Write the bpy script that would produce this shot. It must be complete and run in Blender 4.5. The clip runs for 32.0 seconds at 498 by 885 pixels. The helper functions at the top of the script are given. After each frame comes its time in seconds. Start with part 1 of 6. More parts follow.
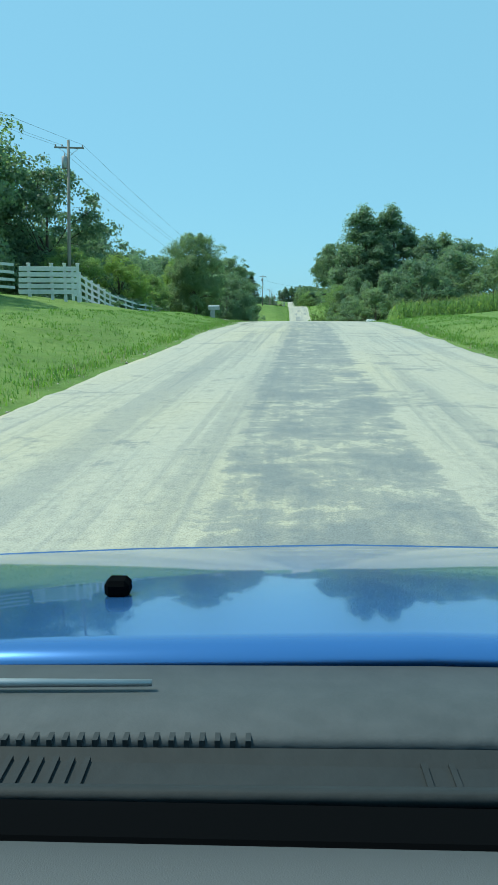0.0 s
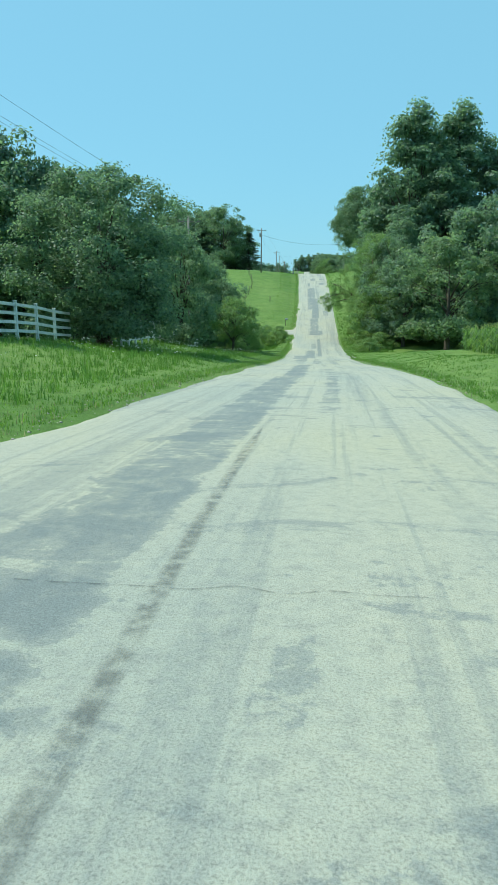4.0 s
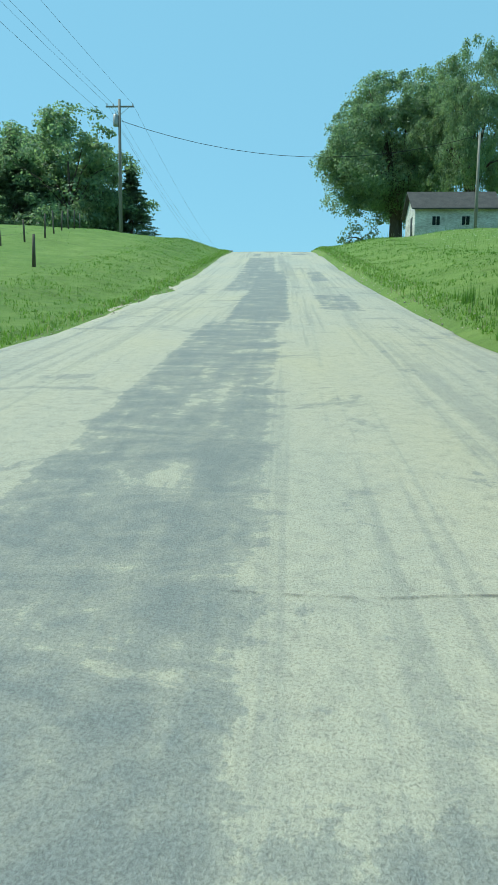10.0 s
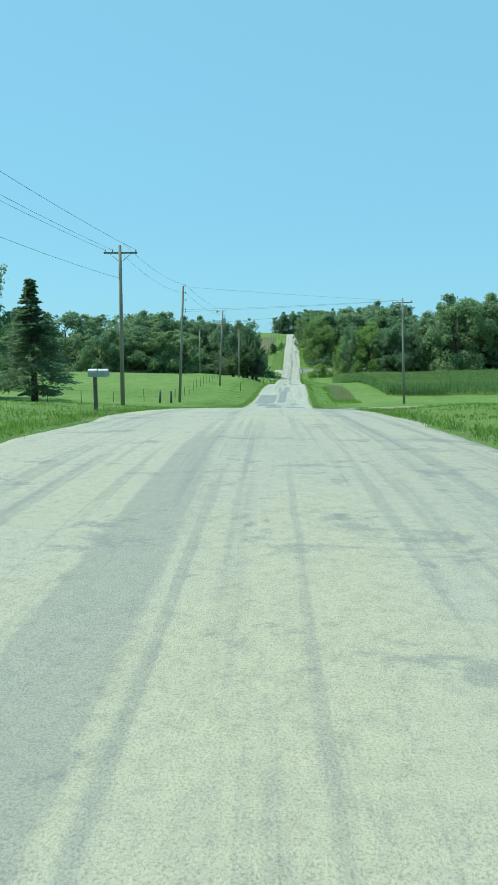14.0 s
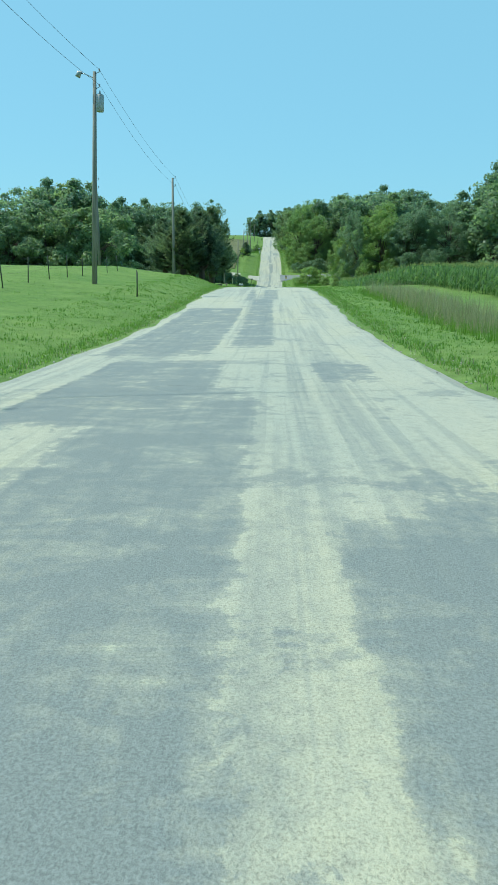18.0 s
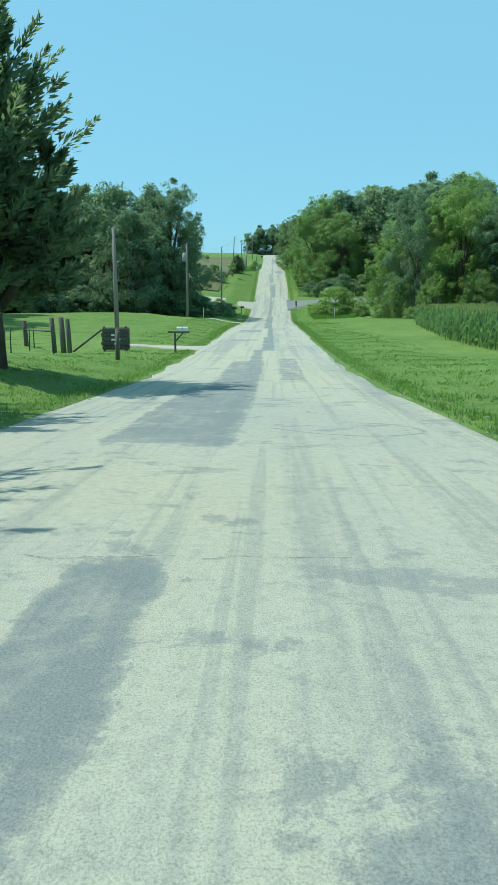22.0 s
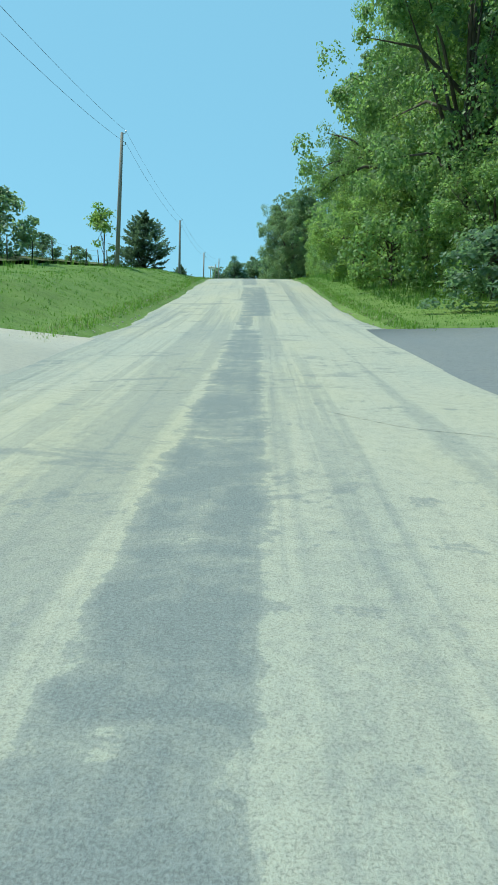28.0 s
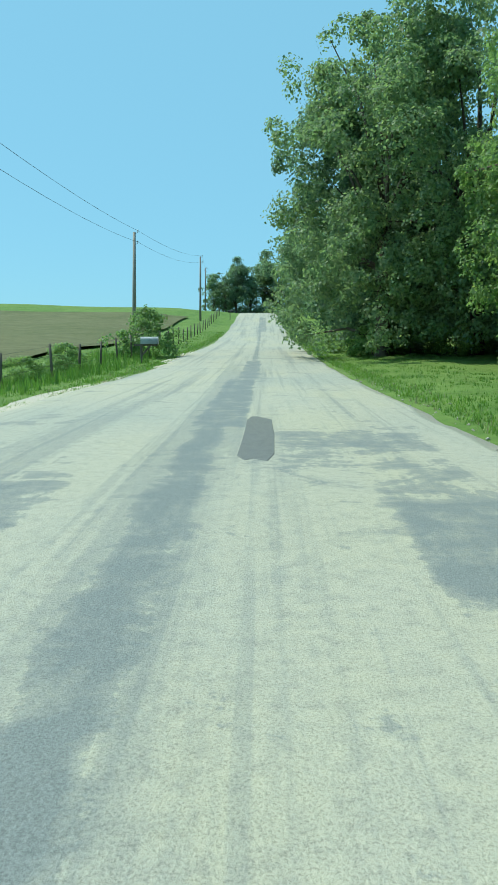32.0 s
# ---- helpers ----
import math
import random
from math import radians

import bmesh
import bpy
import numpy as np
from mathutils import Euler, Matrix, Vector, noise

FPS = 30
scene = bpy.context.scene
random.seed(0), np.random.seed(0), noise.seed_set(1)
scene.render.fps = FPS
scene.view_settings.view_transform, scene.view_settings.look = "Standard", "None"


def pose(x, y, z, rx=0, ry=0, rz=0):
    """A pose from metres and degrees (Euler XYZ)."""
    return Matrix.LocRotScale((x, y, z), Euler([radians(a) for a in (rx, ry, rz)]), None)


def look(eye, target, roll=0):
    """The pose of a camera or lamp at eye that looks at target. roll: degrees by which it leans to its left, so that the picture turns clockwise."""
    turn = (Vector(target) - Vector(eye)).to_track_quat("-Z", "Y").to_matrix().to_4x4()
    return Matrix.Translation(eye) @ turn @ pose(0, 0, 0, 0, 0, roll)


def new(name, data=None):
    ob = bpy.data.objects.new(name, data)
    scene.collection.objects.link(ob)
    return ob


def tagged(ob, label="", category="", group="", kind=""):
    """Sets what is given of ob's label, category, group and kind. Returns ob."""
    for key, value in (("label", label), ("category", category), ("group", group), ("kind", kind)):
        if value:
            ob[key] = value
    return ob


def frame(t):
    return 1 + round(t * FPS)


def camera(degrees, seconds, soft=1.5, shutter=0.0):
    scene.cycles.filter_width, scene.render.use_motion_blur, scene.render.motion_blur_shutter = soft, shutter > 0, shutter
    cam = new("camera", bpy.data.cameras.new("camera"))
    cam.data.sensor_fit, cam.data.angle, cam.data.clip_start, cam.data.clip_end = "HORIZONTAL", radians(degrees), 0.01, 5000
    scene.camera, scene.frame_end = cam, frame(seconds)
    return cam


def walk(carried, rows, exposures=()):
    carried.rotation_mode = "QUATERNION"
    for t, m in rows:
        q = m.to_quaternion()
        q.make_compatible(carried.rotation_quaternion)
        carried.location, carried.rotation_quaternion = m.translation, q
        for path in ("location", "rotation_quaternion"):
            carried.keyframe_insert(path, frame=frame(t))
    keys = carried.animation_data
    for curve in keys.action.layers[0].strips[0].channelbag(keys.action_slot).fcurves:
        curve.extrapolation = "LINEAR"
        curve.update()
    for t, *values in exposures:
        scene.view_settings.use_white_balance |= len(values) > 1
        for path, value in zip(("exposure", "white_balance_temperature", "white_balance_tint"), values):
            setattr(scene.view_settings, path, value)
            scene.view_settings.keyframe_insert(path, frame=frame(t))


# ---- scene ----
EXPOSURE, KELVIN, TINT = 0.15, 6200, -6
cam = camera(38.7, 32.0)
# seconds, x, y, z, yaw to the left, pitch up, roll
PATH = [
    (0.0, -2.64, 0.00, 1.57, 3.20, -10.38, -0.00),
    (0.5, -2.26, 9.50, 1.81, 3.59, -9.03, -0.16),
    (1.0, -1.81, 18.94, 2.07, 3.76, -8.44, -0.34),
    (1.5, -1.39, 28.24, 2.28, 3.75, -8.47, -0.32),
    (2.0, -1.13, 37.30, 2.35, 3.99, -8.96, -0.28),
    (2.5, -0.95, 46.14, 2.16, 4.38, -9.55, -0.46),
    (3.0, -0.82, 54.85, 1.94, 4.58, -10.46, -0.53),
    (3.5, -0.70, 63.75, 1.62, 4.73, -11.32, -0.55),
    (4.0, -0.46, 72.67, 1.06, 4.68, -12.57, -0.10),
    (4.5, -0.06, 81.64, 0.31, 4.64, -13.49, -0.10),
    (5.0, 0.33, 90.63, -0.37, 4.68, -13.87, -0.10),
    (5.5, 0.55, 99.63, -0.98, 4.71, -13.97, -0.74),
    (6.0, 0.65, 108.59, -1.76, 4.53, -14.52, -0.55),
    (6.5, 0.80, 117.77, -2.76, 4.43, -14.97, -0.15),
    (7.0, 0.93, 127.22, -3.53, 4.51, -15.27, -0.00),
    (7.5, 1.01, 136.88, -4.46, 4.38, -15.46, 0.23),
    (8.0, 1.13, 146.74, -5.21, 4.29, -14.90, 0.31),
    (8.5, 1.23, 156.80, -5.74, 3.93, -14.21, 0.38),
    (9.0, 1.23, 166.91, -6.14, 3.33, -12.66, 0.59),
    (9.5, 1.31, 177.86, -6.18, 2.78, -10.34, 0.71),
    (10.0, 1.47, 189.39, -5.39, 2.57, -7.72, 0.36),
    (10.5, 1.67, 200.83, -4.05, 2.61, -5.48, -0.02),
    (11.0, 1.80, 212.18, -2.46, 2.76, -3.59, -0.49),
    (11.5, 1.69, 222.56, -0.90, 2.82, -2.14, -0.30),
    (12.0, 1.57, 232.67, 0.88, 3.08, -1.77, -0.04),
    (12.5, 1.46, 242.23, 2.49, 3.24, -1.97, -0.06),
    (13.0, 1.30, 250.96, 3.80, 3.47, -3.08, 0.41),
    (13.5, 0.93, 259.85, 4.75, 3.76, -5.00, -0.01),
    (14.0, 0.54, 268.68, 5.10, 3.61, -7.80, -0.10),
    (14.5, 0.09, 277.47, 4.92, 3.33, -10.48, -0.10),
    (15.0, -0.27, 286.22, 4.60, 3.06, -12.52, -0.10),
    (15.5, -0.45, 294.81, 4.10, 2.82, -13.88, 0.11),
    (16.0, -0.54, 302.68, 3.40, 2.50, -14.99, 0.35),
    (16.5, -0.59, 310.57, 2.47, 2.24, -15.42, 0.47),
    (17.0, -0.62, 318.66, 1.69, 2.04, -15.43, 0.37),
    (17.5, -0.58, 327.14, 1.04, 1.73, -15.10, 0.64),
    (18.0, -0.52, 335.76, 0.36, 1.58, -14.52, 0.30),
    (18.5, -0.41, 344.58, -0.16, 1.61, -13.79, -0.44),
    (19.0, -0.52, 353.63, -0.45, 1.56, -12.78, -0.82),
    (19.5, -0.55, 362.58, -0.61, 1.49, -11.71, -0.97),
    (20.0, -0.46, 371.42, -0.53, 1.54, -10.88, -1.15),
    (20.5, -0.24, 380.14, -0.51, 1.60, -10.48, -0.89),
    (21.0, -0.32, 389.03, -0.61, 1.62, -10.62, -0.54),
    (21.5, -0.28, 398.41, -0.76, 1.73, -11.53, -0.28),
    (22.0, -0.22, 407.96, -1.14, 1.93, -12.57, -0.25),
    (22.5, -0.27, 417.81, -1.97, 2.05, -13.29, -0.19),
    (23.0, -0.14, 428.00, -2.70, 2.24, -13.53, -0.02),
    (23.5, -0.28, 438.39, -3.17, 2.28, -13.25, -0.05),
    (24.0, -0.33, 449.27, -3.52, 2.27, -12.80, 0.01),
    (24.5, -0.45, 460.18, -3.84, 2.13, -12.44, 0.06),
    (25.0, -0.55, 471.24, -4.00, 2.13, -12.19, -0.11),
    (25.5, -0.65, 482.07, -4.27, 2.25, -12.05, -0.55),
    (26.0, -0.63, 491.83, -4.56, 1.95, -12.18, -0.10),
    (26.5, -0.60, 501.29, -4.99, 1.51, -11.83, -0.10),
    (27.0, -0.57, 510.72, -5.32, 1.09, -10.71, -0.10),
    (27.5, -0.53, 520.35, -5.27, 0.68, -9.02, 0.37),
    (28.0, -0.35, 530.75, -4.69, 0.16, -7.45, 0.61),
    (28.5, -0.01, 541.64, -3.68, -0.10, -5.92, 0.14),
    (29.0, 0.25, 552.25, -2.57, -0.21, -4.69, 0.23),
    (29.5, 0.38, 562.67, -1.32, -0.08, -3.78, -0.05),
    (30.0, 0.40, 572.59, 0.12, 0.26, -3.64, -0.22),
    (30.5, 0.35, 582.22, 1.45, 0.69, -3.77, -0.36),
    (31.0, 0.40, 591.49, 2.42, 0.99, -4.47, -0.40),
    (31.5, 0.32, 600.62, 3.27, 1.26, -5.74, -0.46),
    (32.0, 0.25, 609.97, 3.73, 1.35, -6.89, 0.01),
]

walk(cam, [(t, pose(x, y, z, 90 + p, 0, w) @ pose(0, 0, 0, 0, 0, r)) for t, x, y, z, w, p, r in PATH], [(0.0, EXPOSURE, KELVIN, TINT), (32.0, EXPOSURE, KELVIN, TINT)])

# ---- daylight ----
SUN_TO = Vector((-0.96, 0.26, 0.0)).normalized()
SUN_UP = radians(58)
world = bpy.data.worlds.new("sky")
scene.world = world
world.use_nodes = True
wn = world.node_tree.nodes
sky = wn.new("ShaderNodeTexSky")
sky.sky_type = "NISHITA"
sky.sun_disc = False
sky.sun_elevation = SUN_UP
sky.sun_rotation = math.atan2(SUN_TO.x, SUN_TO.y)
sky.altitude, sky.air_density, sky.dust_density, sky.ozone_density = 250, 1.0, 0.8, 2.0
wn["Background"].inputs["Strength"].default_value = 0.15
hue = wn.new("ShaderNodeMix")
hue.data_type, hue.blend_type = "RGBA", "MULTIPLY"
hue.inputs[0].default_value = 1.0
hue.inputs[7].default_value = (0.75, 1.0, 1.02, 1)
world.node_tree.links.new(sky.outputs[0], hue.inputs[6])
haze = wn.new("ShaderNodeMix")
haze.data_type = "RGBA"
haze.inputs[0].default_value = 0.8
haze.inputs[7].default_value = (1.86, 3.7, 5.15, 1)
world.node_tree.links.new(hue.outputs[2], haze.inputs[6])
world.node_tree.links.new(haze.outputs[2], wn["Background"].inputs["Color"])
sun = new("sun", bpy.data.lights.new("sun", "SUN"))
sun.data.energy, sun.data.angle, sun.data.color = 4.0, radians(0.53), (1.0, 0.95, 0.86)
sun.matrix_world = look((0, 0, 60), Vector((0, 0, 60)) - Vector((SUN_TO.x * math.cos(SUN_UP), SUN_TO.y * math.cos(SUN_UP), math.sin(SUN_UP))))

# ---- materials ----
def material(name, base=(0.5, 0.5, 0.5), rough=0.8, metal=0.0):
    m = bpy.data.materials.new(name)
    m.use_nodes = True
    b = m.node_tree.nodes["Principled BSDF"]
    b.inputs["Base Color"].default_value = (*base, 1)
    b.inputs["Roughness"].default_value = rough
    b.inputs["Metallic"].default_value = metal
    return m, m.node_tree.nodes, m.node_tree.links, b


def ramp(nodes, links, value, stops):
    r = nodes.new("ShaderNodeValToRGB")
    while len(r.color_ramp.elements) < len(stops):
        r.color_ramp.elements.new(0.5)
    for e, (p, c) in zip(r.color_ramp.elements, stops):
        e.position, e.color = p, (*c, 1) if len(c) == 3 else c
    links.new(value, r.inputs[0])
    return r.outputs[0]


def noise_tex(nodes, links, scale, detail=4, stretch=(1, 1, 1), rough=0.55, warp=0.0):
    tc = nodes.new("ShaderNodeNewGeometry")
    mp = nodes.new("ShaderNodeMapping")
    mp.inputs["Scale"].default_value = stretch
    links.new(tc.outputs["Position"], mp.inputs["Vector"])
    n = nodes.new("ShaderNodeTexNoise")
    n.inputs["Scale"].default_value, n.inputs["Detail"].default_value = scale, detail
    n.inputs["Roughness"].default_value, n.inputs["Distortion"].default_value = rough, warp
    links.new(mp.outputs[0], n.inputs["Vector"])
    return n.outputs["Fac"]


def mix(nodes, links, fac, a, b, how="MIX"):
    m = nodes.new("ShaderNodeMix")
    m.data_type, m.blend_type = "RGBA", how
    for socket, value in ((m.inputs[0], fac), (m.inputs[6], a), (m.inputs[7], b)):
        if hasattr(value, "links"):
            links.new(value, socket)
        else:
            socket.default_value = value if isinstance(value, float) else (*value, 1)
    return m.outputs[2]


def bump(nodes, links, b, height, strength=0.4, distance=0.02):
    n = nodes.new("ShaderNodeBump")
    n.inputs["Strength"].default_value, n.inputs["Distance"].default_value = strength, distance
    links.new(height, n.inputs["Height"])
    links.new(n.outputs[0], b.inputs["Normal"])


def worn(name, dark, light, scale=6.0, rough=0.8, metal=0.0, stretch=(1, 1, 1), relief=0.3, spot=0.0):
    """A surface that varies at two scales between a dark and a light tone."""
    m, n, l, b = material(name, light, rough, metal)
    fine = noise_tex(n, l, scale, 5, stretch)
    wide = noise_tex(n, l, scale * 0.13, 3, stretch)
    c = ramp(n, l, fine, [(0.3, dark), (0.7, light)])
    c2 = ramp(n, l, wide, [(0.3, tuple(v * 0.75 for v in dark)), (0.7, light)])
    l.new(mix(n, l, 0.45, c, c2), b.inputs["Base Color"])
    if relief:
        bump(n, l, b, fine, relief)
    return m


def leaf_material(name, dark, light, warm):
    m, n, l, b = material(name, light, 0.5)
    g = n.new("ShaderNodeNewGeometry")
    o = n.new("ShaderNodeObjectInfo")
    c = ramp(n, l, g.outputs["Random Per Island"], [(0.0, dark), (0.55, light), (0.93, light), (1.0, warm)])
    t = ramp(n, l, o.outputs["Random"], [(0.0, (0.9, 0.96, 1.0)), (0.5, (1.08, 1.1, 1.12)), (1.0, (1.22, 1.18, 0.98))])
    col = mix(n, l, 1.0, c, t, "MULTIPLY")
    l.new(col, b.inputs["Base Color"])
    b.inputs["Specular IOR Level"].default_value = 0.4
    tr = n.new("ShaderNodeBsdfTranslucent")
    l.new(mix(n, l, 1.0, col, (1.3, 1.4, 0.9), "MULTIPLY"), tr.inputs["Color"])
    mx = n.new("ShaderNodeMixShader")
    mx.inputs[0].default_value = 0.54
    l.new(b.outputs[0], mx.inputs[1])
    l.new(tr.outputs[0], mx.inputs[2])
    l.new(mx.outputs[0], n["Material Output"].inputs["Surface"])
    return m


def math_node(n, l, op, a, b, c=None):
    m = n.new("ShaderNodeMath")
    m.operation = op
    for socket, value in zip(m.inputs, (a, b, c)):
        if value is None:
            continue
        if hasattr(value, "links"):
            l.new(value, socket)
        else:
            socket.default_value = value
    return m.outputs[0]


def road_material(name, pale, dark, streaks=True):
    """Chip seal: pale stone chips, with bleeding tar where the chips have worn off."""
    m, n, l, b = material(name, pale, 0.9)
    chip = noise_tex(n, l, 95, 3, rough=0.75)
    grit = noise_tex(n, l, 11, 6, rough=0.75)
    flake = noise_tex(n, l, 5.5, 7, (1, 0.8, 1), rough=0.78, warp=0.5)
    c = ramp(n, l, chip, [(0.32, tuple(v * 0.66 for v in pale)), (0.5, pale), (0.7, tuple(min(v * 1.15, 0.78) for v in pale))])
    g = ramp(n, l, grit, [(0.32, (0.8, 0.81, 0.84)), (0.5, (1, 1, 1)), (0.66, (1.07, 1.06, 1.03))])
    c = mix(n, l, 1.0, c, g, "MULTIPLY")
    tone = ramp(n, l, noise_tex(n, l, 0.33, 5, (1, 0.35, 1), rough=0.6), [(0.34, (0.88, 0.92, 0.97)), (0.5, (1, 1, 1)), (0.66, (1.05, 1.03, 0.95))])
    c = mix(n, l, 1.0, c, tone, "MULTIPLY")
    if streaks:
        uvn = n.new("ShaderNodeUVMap")
        uvn.uv_map = "road"

        def along(scale, stretch, detail, rough):
            mp = n.new("ShaderNodeMapping")
            mp.inputs["Scale"].default_value = stretch
            l.new(uvn.outputs[0], mp.inputs["Vector"])
            t = n.new("ShaderNodeTexNoise")
            t.inputs["Scale"].default_value, t.inputs["Detail"].default_value, t.inputs["Roughness"].default_value = scale, detail, rough
            l.new(mp.outputs[0], t.inputs["Vector"])
            return t.outputs["Fac"]

        tar = mix(n, l, 1.0, dark, ramp(n, l, chip, [(0.36, (0.78, 0.78, 0.78)), (0.66, (1.3, 1.3, 1.28))]), "MULTIPLY")
        rag = math_node(n, l, "MULTIPLY_ADD", flake, 0.9, -0.45)
        # long wheel tracks
        lane = math_node(n, l, "MULTIPLY_ADD", rag, 0.22, along(1.25, (1.0, 0.02, 1), 5, 0.62))
        c = mix(n, l, ramp(n, l, lane, [(0.52, (0, 0, 0)), (0.6, (0.42, 0.42, 0.42))]), c, tar)
        fine = math_node(n, l, "MULTIPLY_ADD", rag, 0.16, along(5.5, (1.0, 0.014, 1), 4, 0.6))
        c = mix(n, l, ramp(n, l, fine, [(0.55, (0, 0, 0)), (0.62, (0.3, 0.3, 0.3))]), c, tar)
        # worn bands
        at = n.new("ShaderNodeAttribute")
        at.attribute_name = "wear"
        edge = math_node(n, l, "MULTIPLY_ADD", along(2.2, (0.9, 0.5, 1), 7, 0.72), 1.5, -0.78)
        split = math_node(n, l, "MULTIPLY_ADD", along(6.5, (1.0, 0.09, 1), 5, 0.65), 0.6, -0.3)
        holes = math_node(n, l, "MULTIPLY_ADD", noise_tex(n, l, 1.5, 8, (0.6, 1.15, 1), rough=0.7, warp=0.9), 2.2, -1.1)
        split = math_node(n, l, "ADD", split, holes)
        tot = math_node(n, l, "ADD", math_node(n, l, "ADD", at.outputs["Fac"], math_node(n, l, "ADD", edge, split)), math_node(n, l, "MULTIPLY", rag, 1.1))
        c = mix(n, l, ramp(n, l, tot, [(0.27, (0, 0, 0)), (0.37, (0.48, 0.48, 0.48)), (0.8, (0.9, 0.9, 0.9))]), c, tar)
        # blots of tar, laid bare across the lane
        blot = math_node(n, l, "MULTIPLY_ADD", rag, 0.2, noise_tex(n, l, 0.75, 8, (0.8, 1.1, 1), rough=0.68, warp=0.6))
        c = mix(n, l, ramp(n, l, blot, [(0.575, (0, 0, 0)), (0.625, (0.5, 0.5, 0.5))]), c, tar)
    l.new(c, b.inputs["Base Color"])
    bump(n, l, b, chip, 0.7, 0.01)
    return m


def grass_material(name, a, c, dry):
    m, n, l, b = material(name, a, 0.8)
    fine = noise_tex(n, l, 22, 5, rough=0.75)
    mid = noise_tex(n, l, 2.6, 7, rough=0.72, warp=0.4)
    clump = noise_tex(n, l, 0.6, 6, rough=0.65)
    wide = noise_tex(n, l, 0.07, 4)
    col = ramp(n, l, fine, [(0.3, tuple(v * 0.62 for v in a)), (0.52, a), (0.72, c)])
    col = mix(n, l, 0.55, col, ramp(n, l, mid, [(0.36, tuple(v * 0.5 for v in a)), (0.54, c), (0.7, dry)]))
    col = mix(n, l, 0.36, col, ramp(n, l, clump, [(0.38, tuple(v * 0.5 for v in a)), (0.52, a), (0.64, dry)]))
    col = mix(n, l, 0.3, col, ramp(n, l, wide, [(0.35, a), (0.65, dry)]))
    l.new(col, b.inputs["Base Color"])
    b.inputs["Specular IOR Level"].default_value = 0.12
    bump(n, l, b, math_node(n, l, "ADD", fine, mid), 0.7, 0.05)
    return m


M_ROAD = road_material("chip seal road", (0.425, 0.408, 0.33), (0.18, 0.2, 0.203))
M_SHOULDER = road_material("crumbled shoulder", (0.46, 0.42, 0.345), (0.2, 0.16, 0.11), False)
def mark_material(name, colour, most, floor=0.0):
    """Rubber and cracks lying on the surface, thin at the sides and broken up."""
    m, n, l, b = material(name, colour, 0.85)
    u = n.new("ShaderNodeUVMap")
    u.uv_map = "across"
    sep = n.new("ShaderNodeSeparateXYZ")
    l.new(u.outputs[0], sep.inputs[0])
    side_f = ramp(n, l, sep.outputs[0], [(0.0, (0, 0, 0)), (0.3, (1, 1, 1)), (0.7, (1, 1, 1)), (1.0, (0, 0, 0))])
    grain = ramp(n, l, noise_tex(n, l, 9, 6, rough=0.7), [(0.4, (floor, floor, floor)), (0.6, (1, 1, 1))])
    a = mix(n, l, 1.0, mix(n, l, 1.0, side_f, grain, "MULTIPLY"), (most, most, most), "MULTIPLY")
    l.new(a, b.inputs["Alpha"])
    return m


M_MARK = mark_material("rubber mark", (0.12, 0.125, 0.128), 0.42, 0.1)
M_CRACK = mark_material("crack", (0.07, 0.07, 0.07), 0.5)
M_JOINT = mark_material("pale joint", (0.55, 0.53, 0.47), 0.7, 0.7)
M_PATCH = road_material("dark patch", (0.165, 0.17, 0.165), (0.1, 0.1, 0.11), False)
M_ASPHALT = road_material("side road asphalt", (0.19, 0.2, 0.205), (0.1, 0.1, 0.1), False)
M_GRAVEL = road_material("drive gravel", (0.42, 0.39, 0.33), (0.3, 0.28, 0.25), False)
M_GRASS = grass_material("lawn", (0.115, 0.2, 0.046), (0.18, 0.285, 0.066), (0.24, 0.305, 0.092))
M_BLADE = leaf_material("grass blades", (0.098, 0.182, 0.042), (0.145, 0.245, 0.055), (0.2, 0.275, 0.08))
M_LEAF = leaf_material("leaves", (0.115, 0.18, 0.128), (0.2, 0.275, 0.18), (0.27, 0.34, 0.19))
M_LEAF2 = leaf_material("light leaves", (0.135, 0.22, 0.095), (0.245, 0.335, 0.135), (0.36, 0.42, 0.15))
M_CEDAR = leaf_material("cedar needles", (0.095, 0.135, 0.11), (0.16, 0.21, 0.155), (0.2, 0.25, 0.165))
M_CORN = leaf_material("corn leaves", (0.07, 0.13, 0.055), (0.13, 0.215, 0.08), (0.26, 0.33, 0.12))
M_TASSEL = leaf_material("corn tassels", (0.24, 0.27, 0.11), (0.33, 0.34, 0.15), (0.4, 0.39, 0.2))
M_DRY = leaf_material("dry weeds", (0.23, 0.21, 0.135), (0.33, 0.305, 0.205), (0.4, 0.375, 0.275))
M_BARK = worn("bark", (0.05, 0.04, 0.03), (0.16, 0.13, 0.10), 9, 0.95, 0, (1, 1, 0.3), 0.8)
M_POLE = worn("weathered pole wood", (0.16, 0.15, 0.13), (0.36, 0.33, 0.29), 14, 0.9, 0, (1, 1, 0.06), 0.4)
M_POST = worn("old post wood", (0.07, 0.06, 0.05), (0.20, 0.17, 0.14), 16, 0.95, 0, (1, 1, 0.1), 0.5)
M_WHITE = worn("white painted board", (0.62, 0.62, 0.6), (0.82, 0.82, 0.8), 7, 0.6, 0, (1, 1, 1), 0.1)
M_PEEL = worn("peeling white paint", (0.34, 0.32, 0.29), (0.8, 0.8, 0.78), 3.5, 0.8, 0, (1, 1, 2.5), 0.4)
M_STEEL = worn("galvanised steel", (0.32, 0.33, 0.34), (0.55, 0.56, 0.57), 10, 0.45, 0.7, (1, 1, 1), 0.05)
M_DARKSTEEL = worn("green steel post", (0.03, 0.045, 0.03), (0.08, 0.09, 0.07), 10, 0.7, 0.2, (1, 1, 1), 0.1)
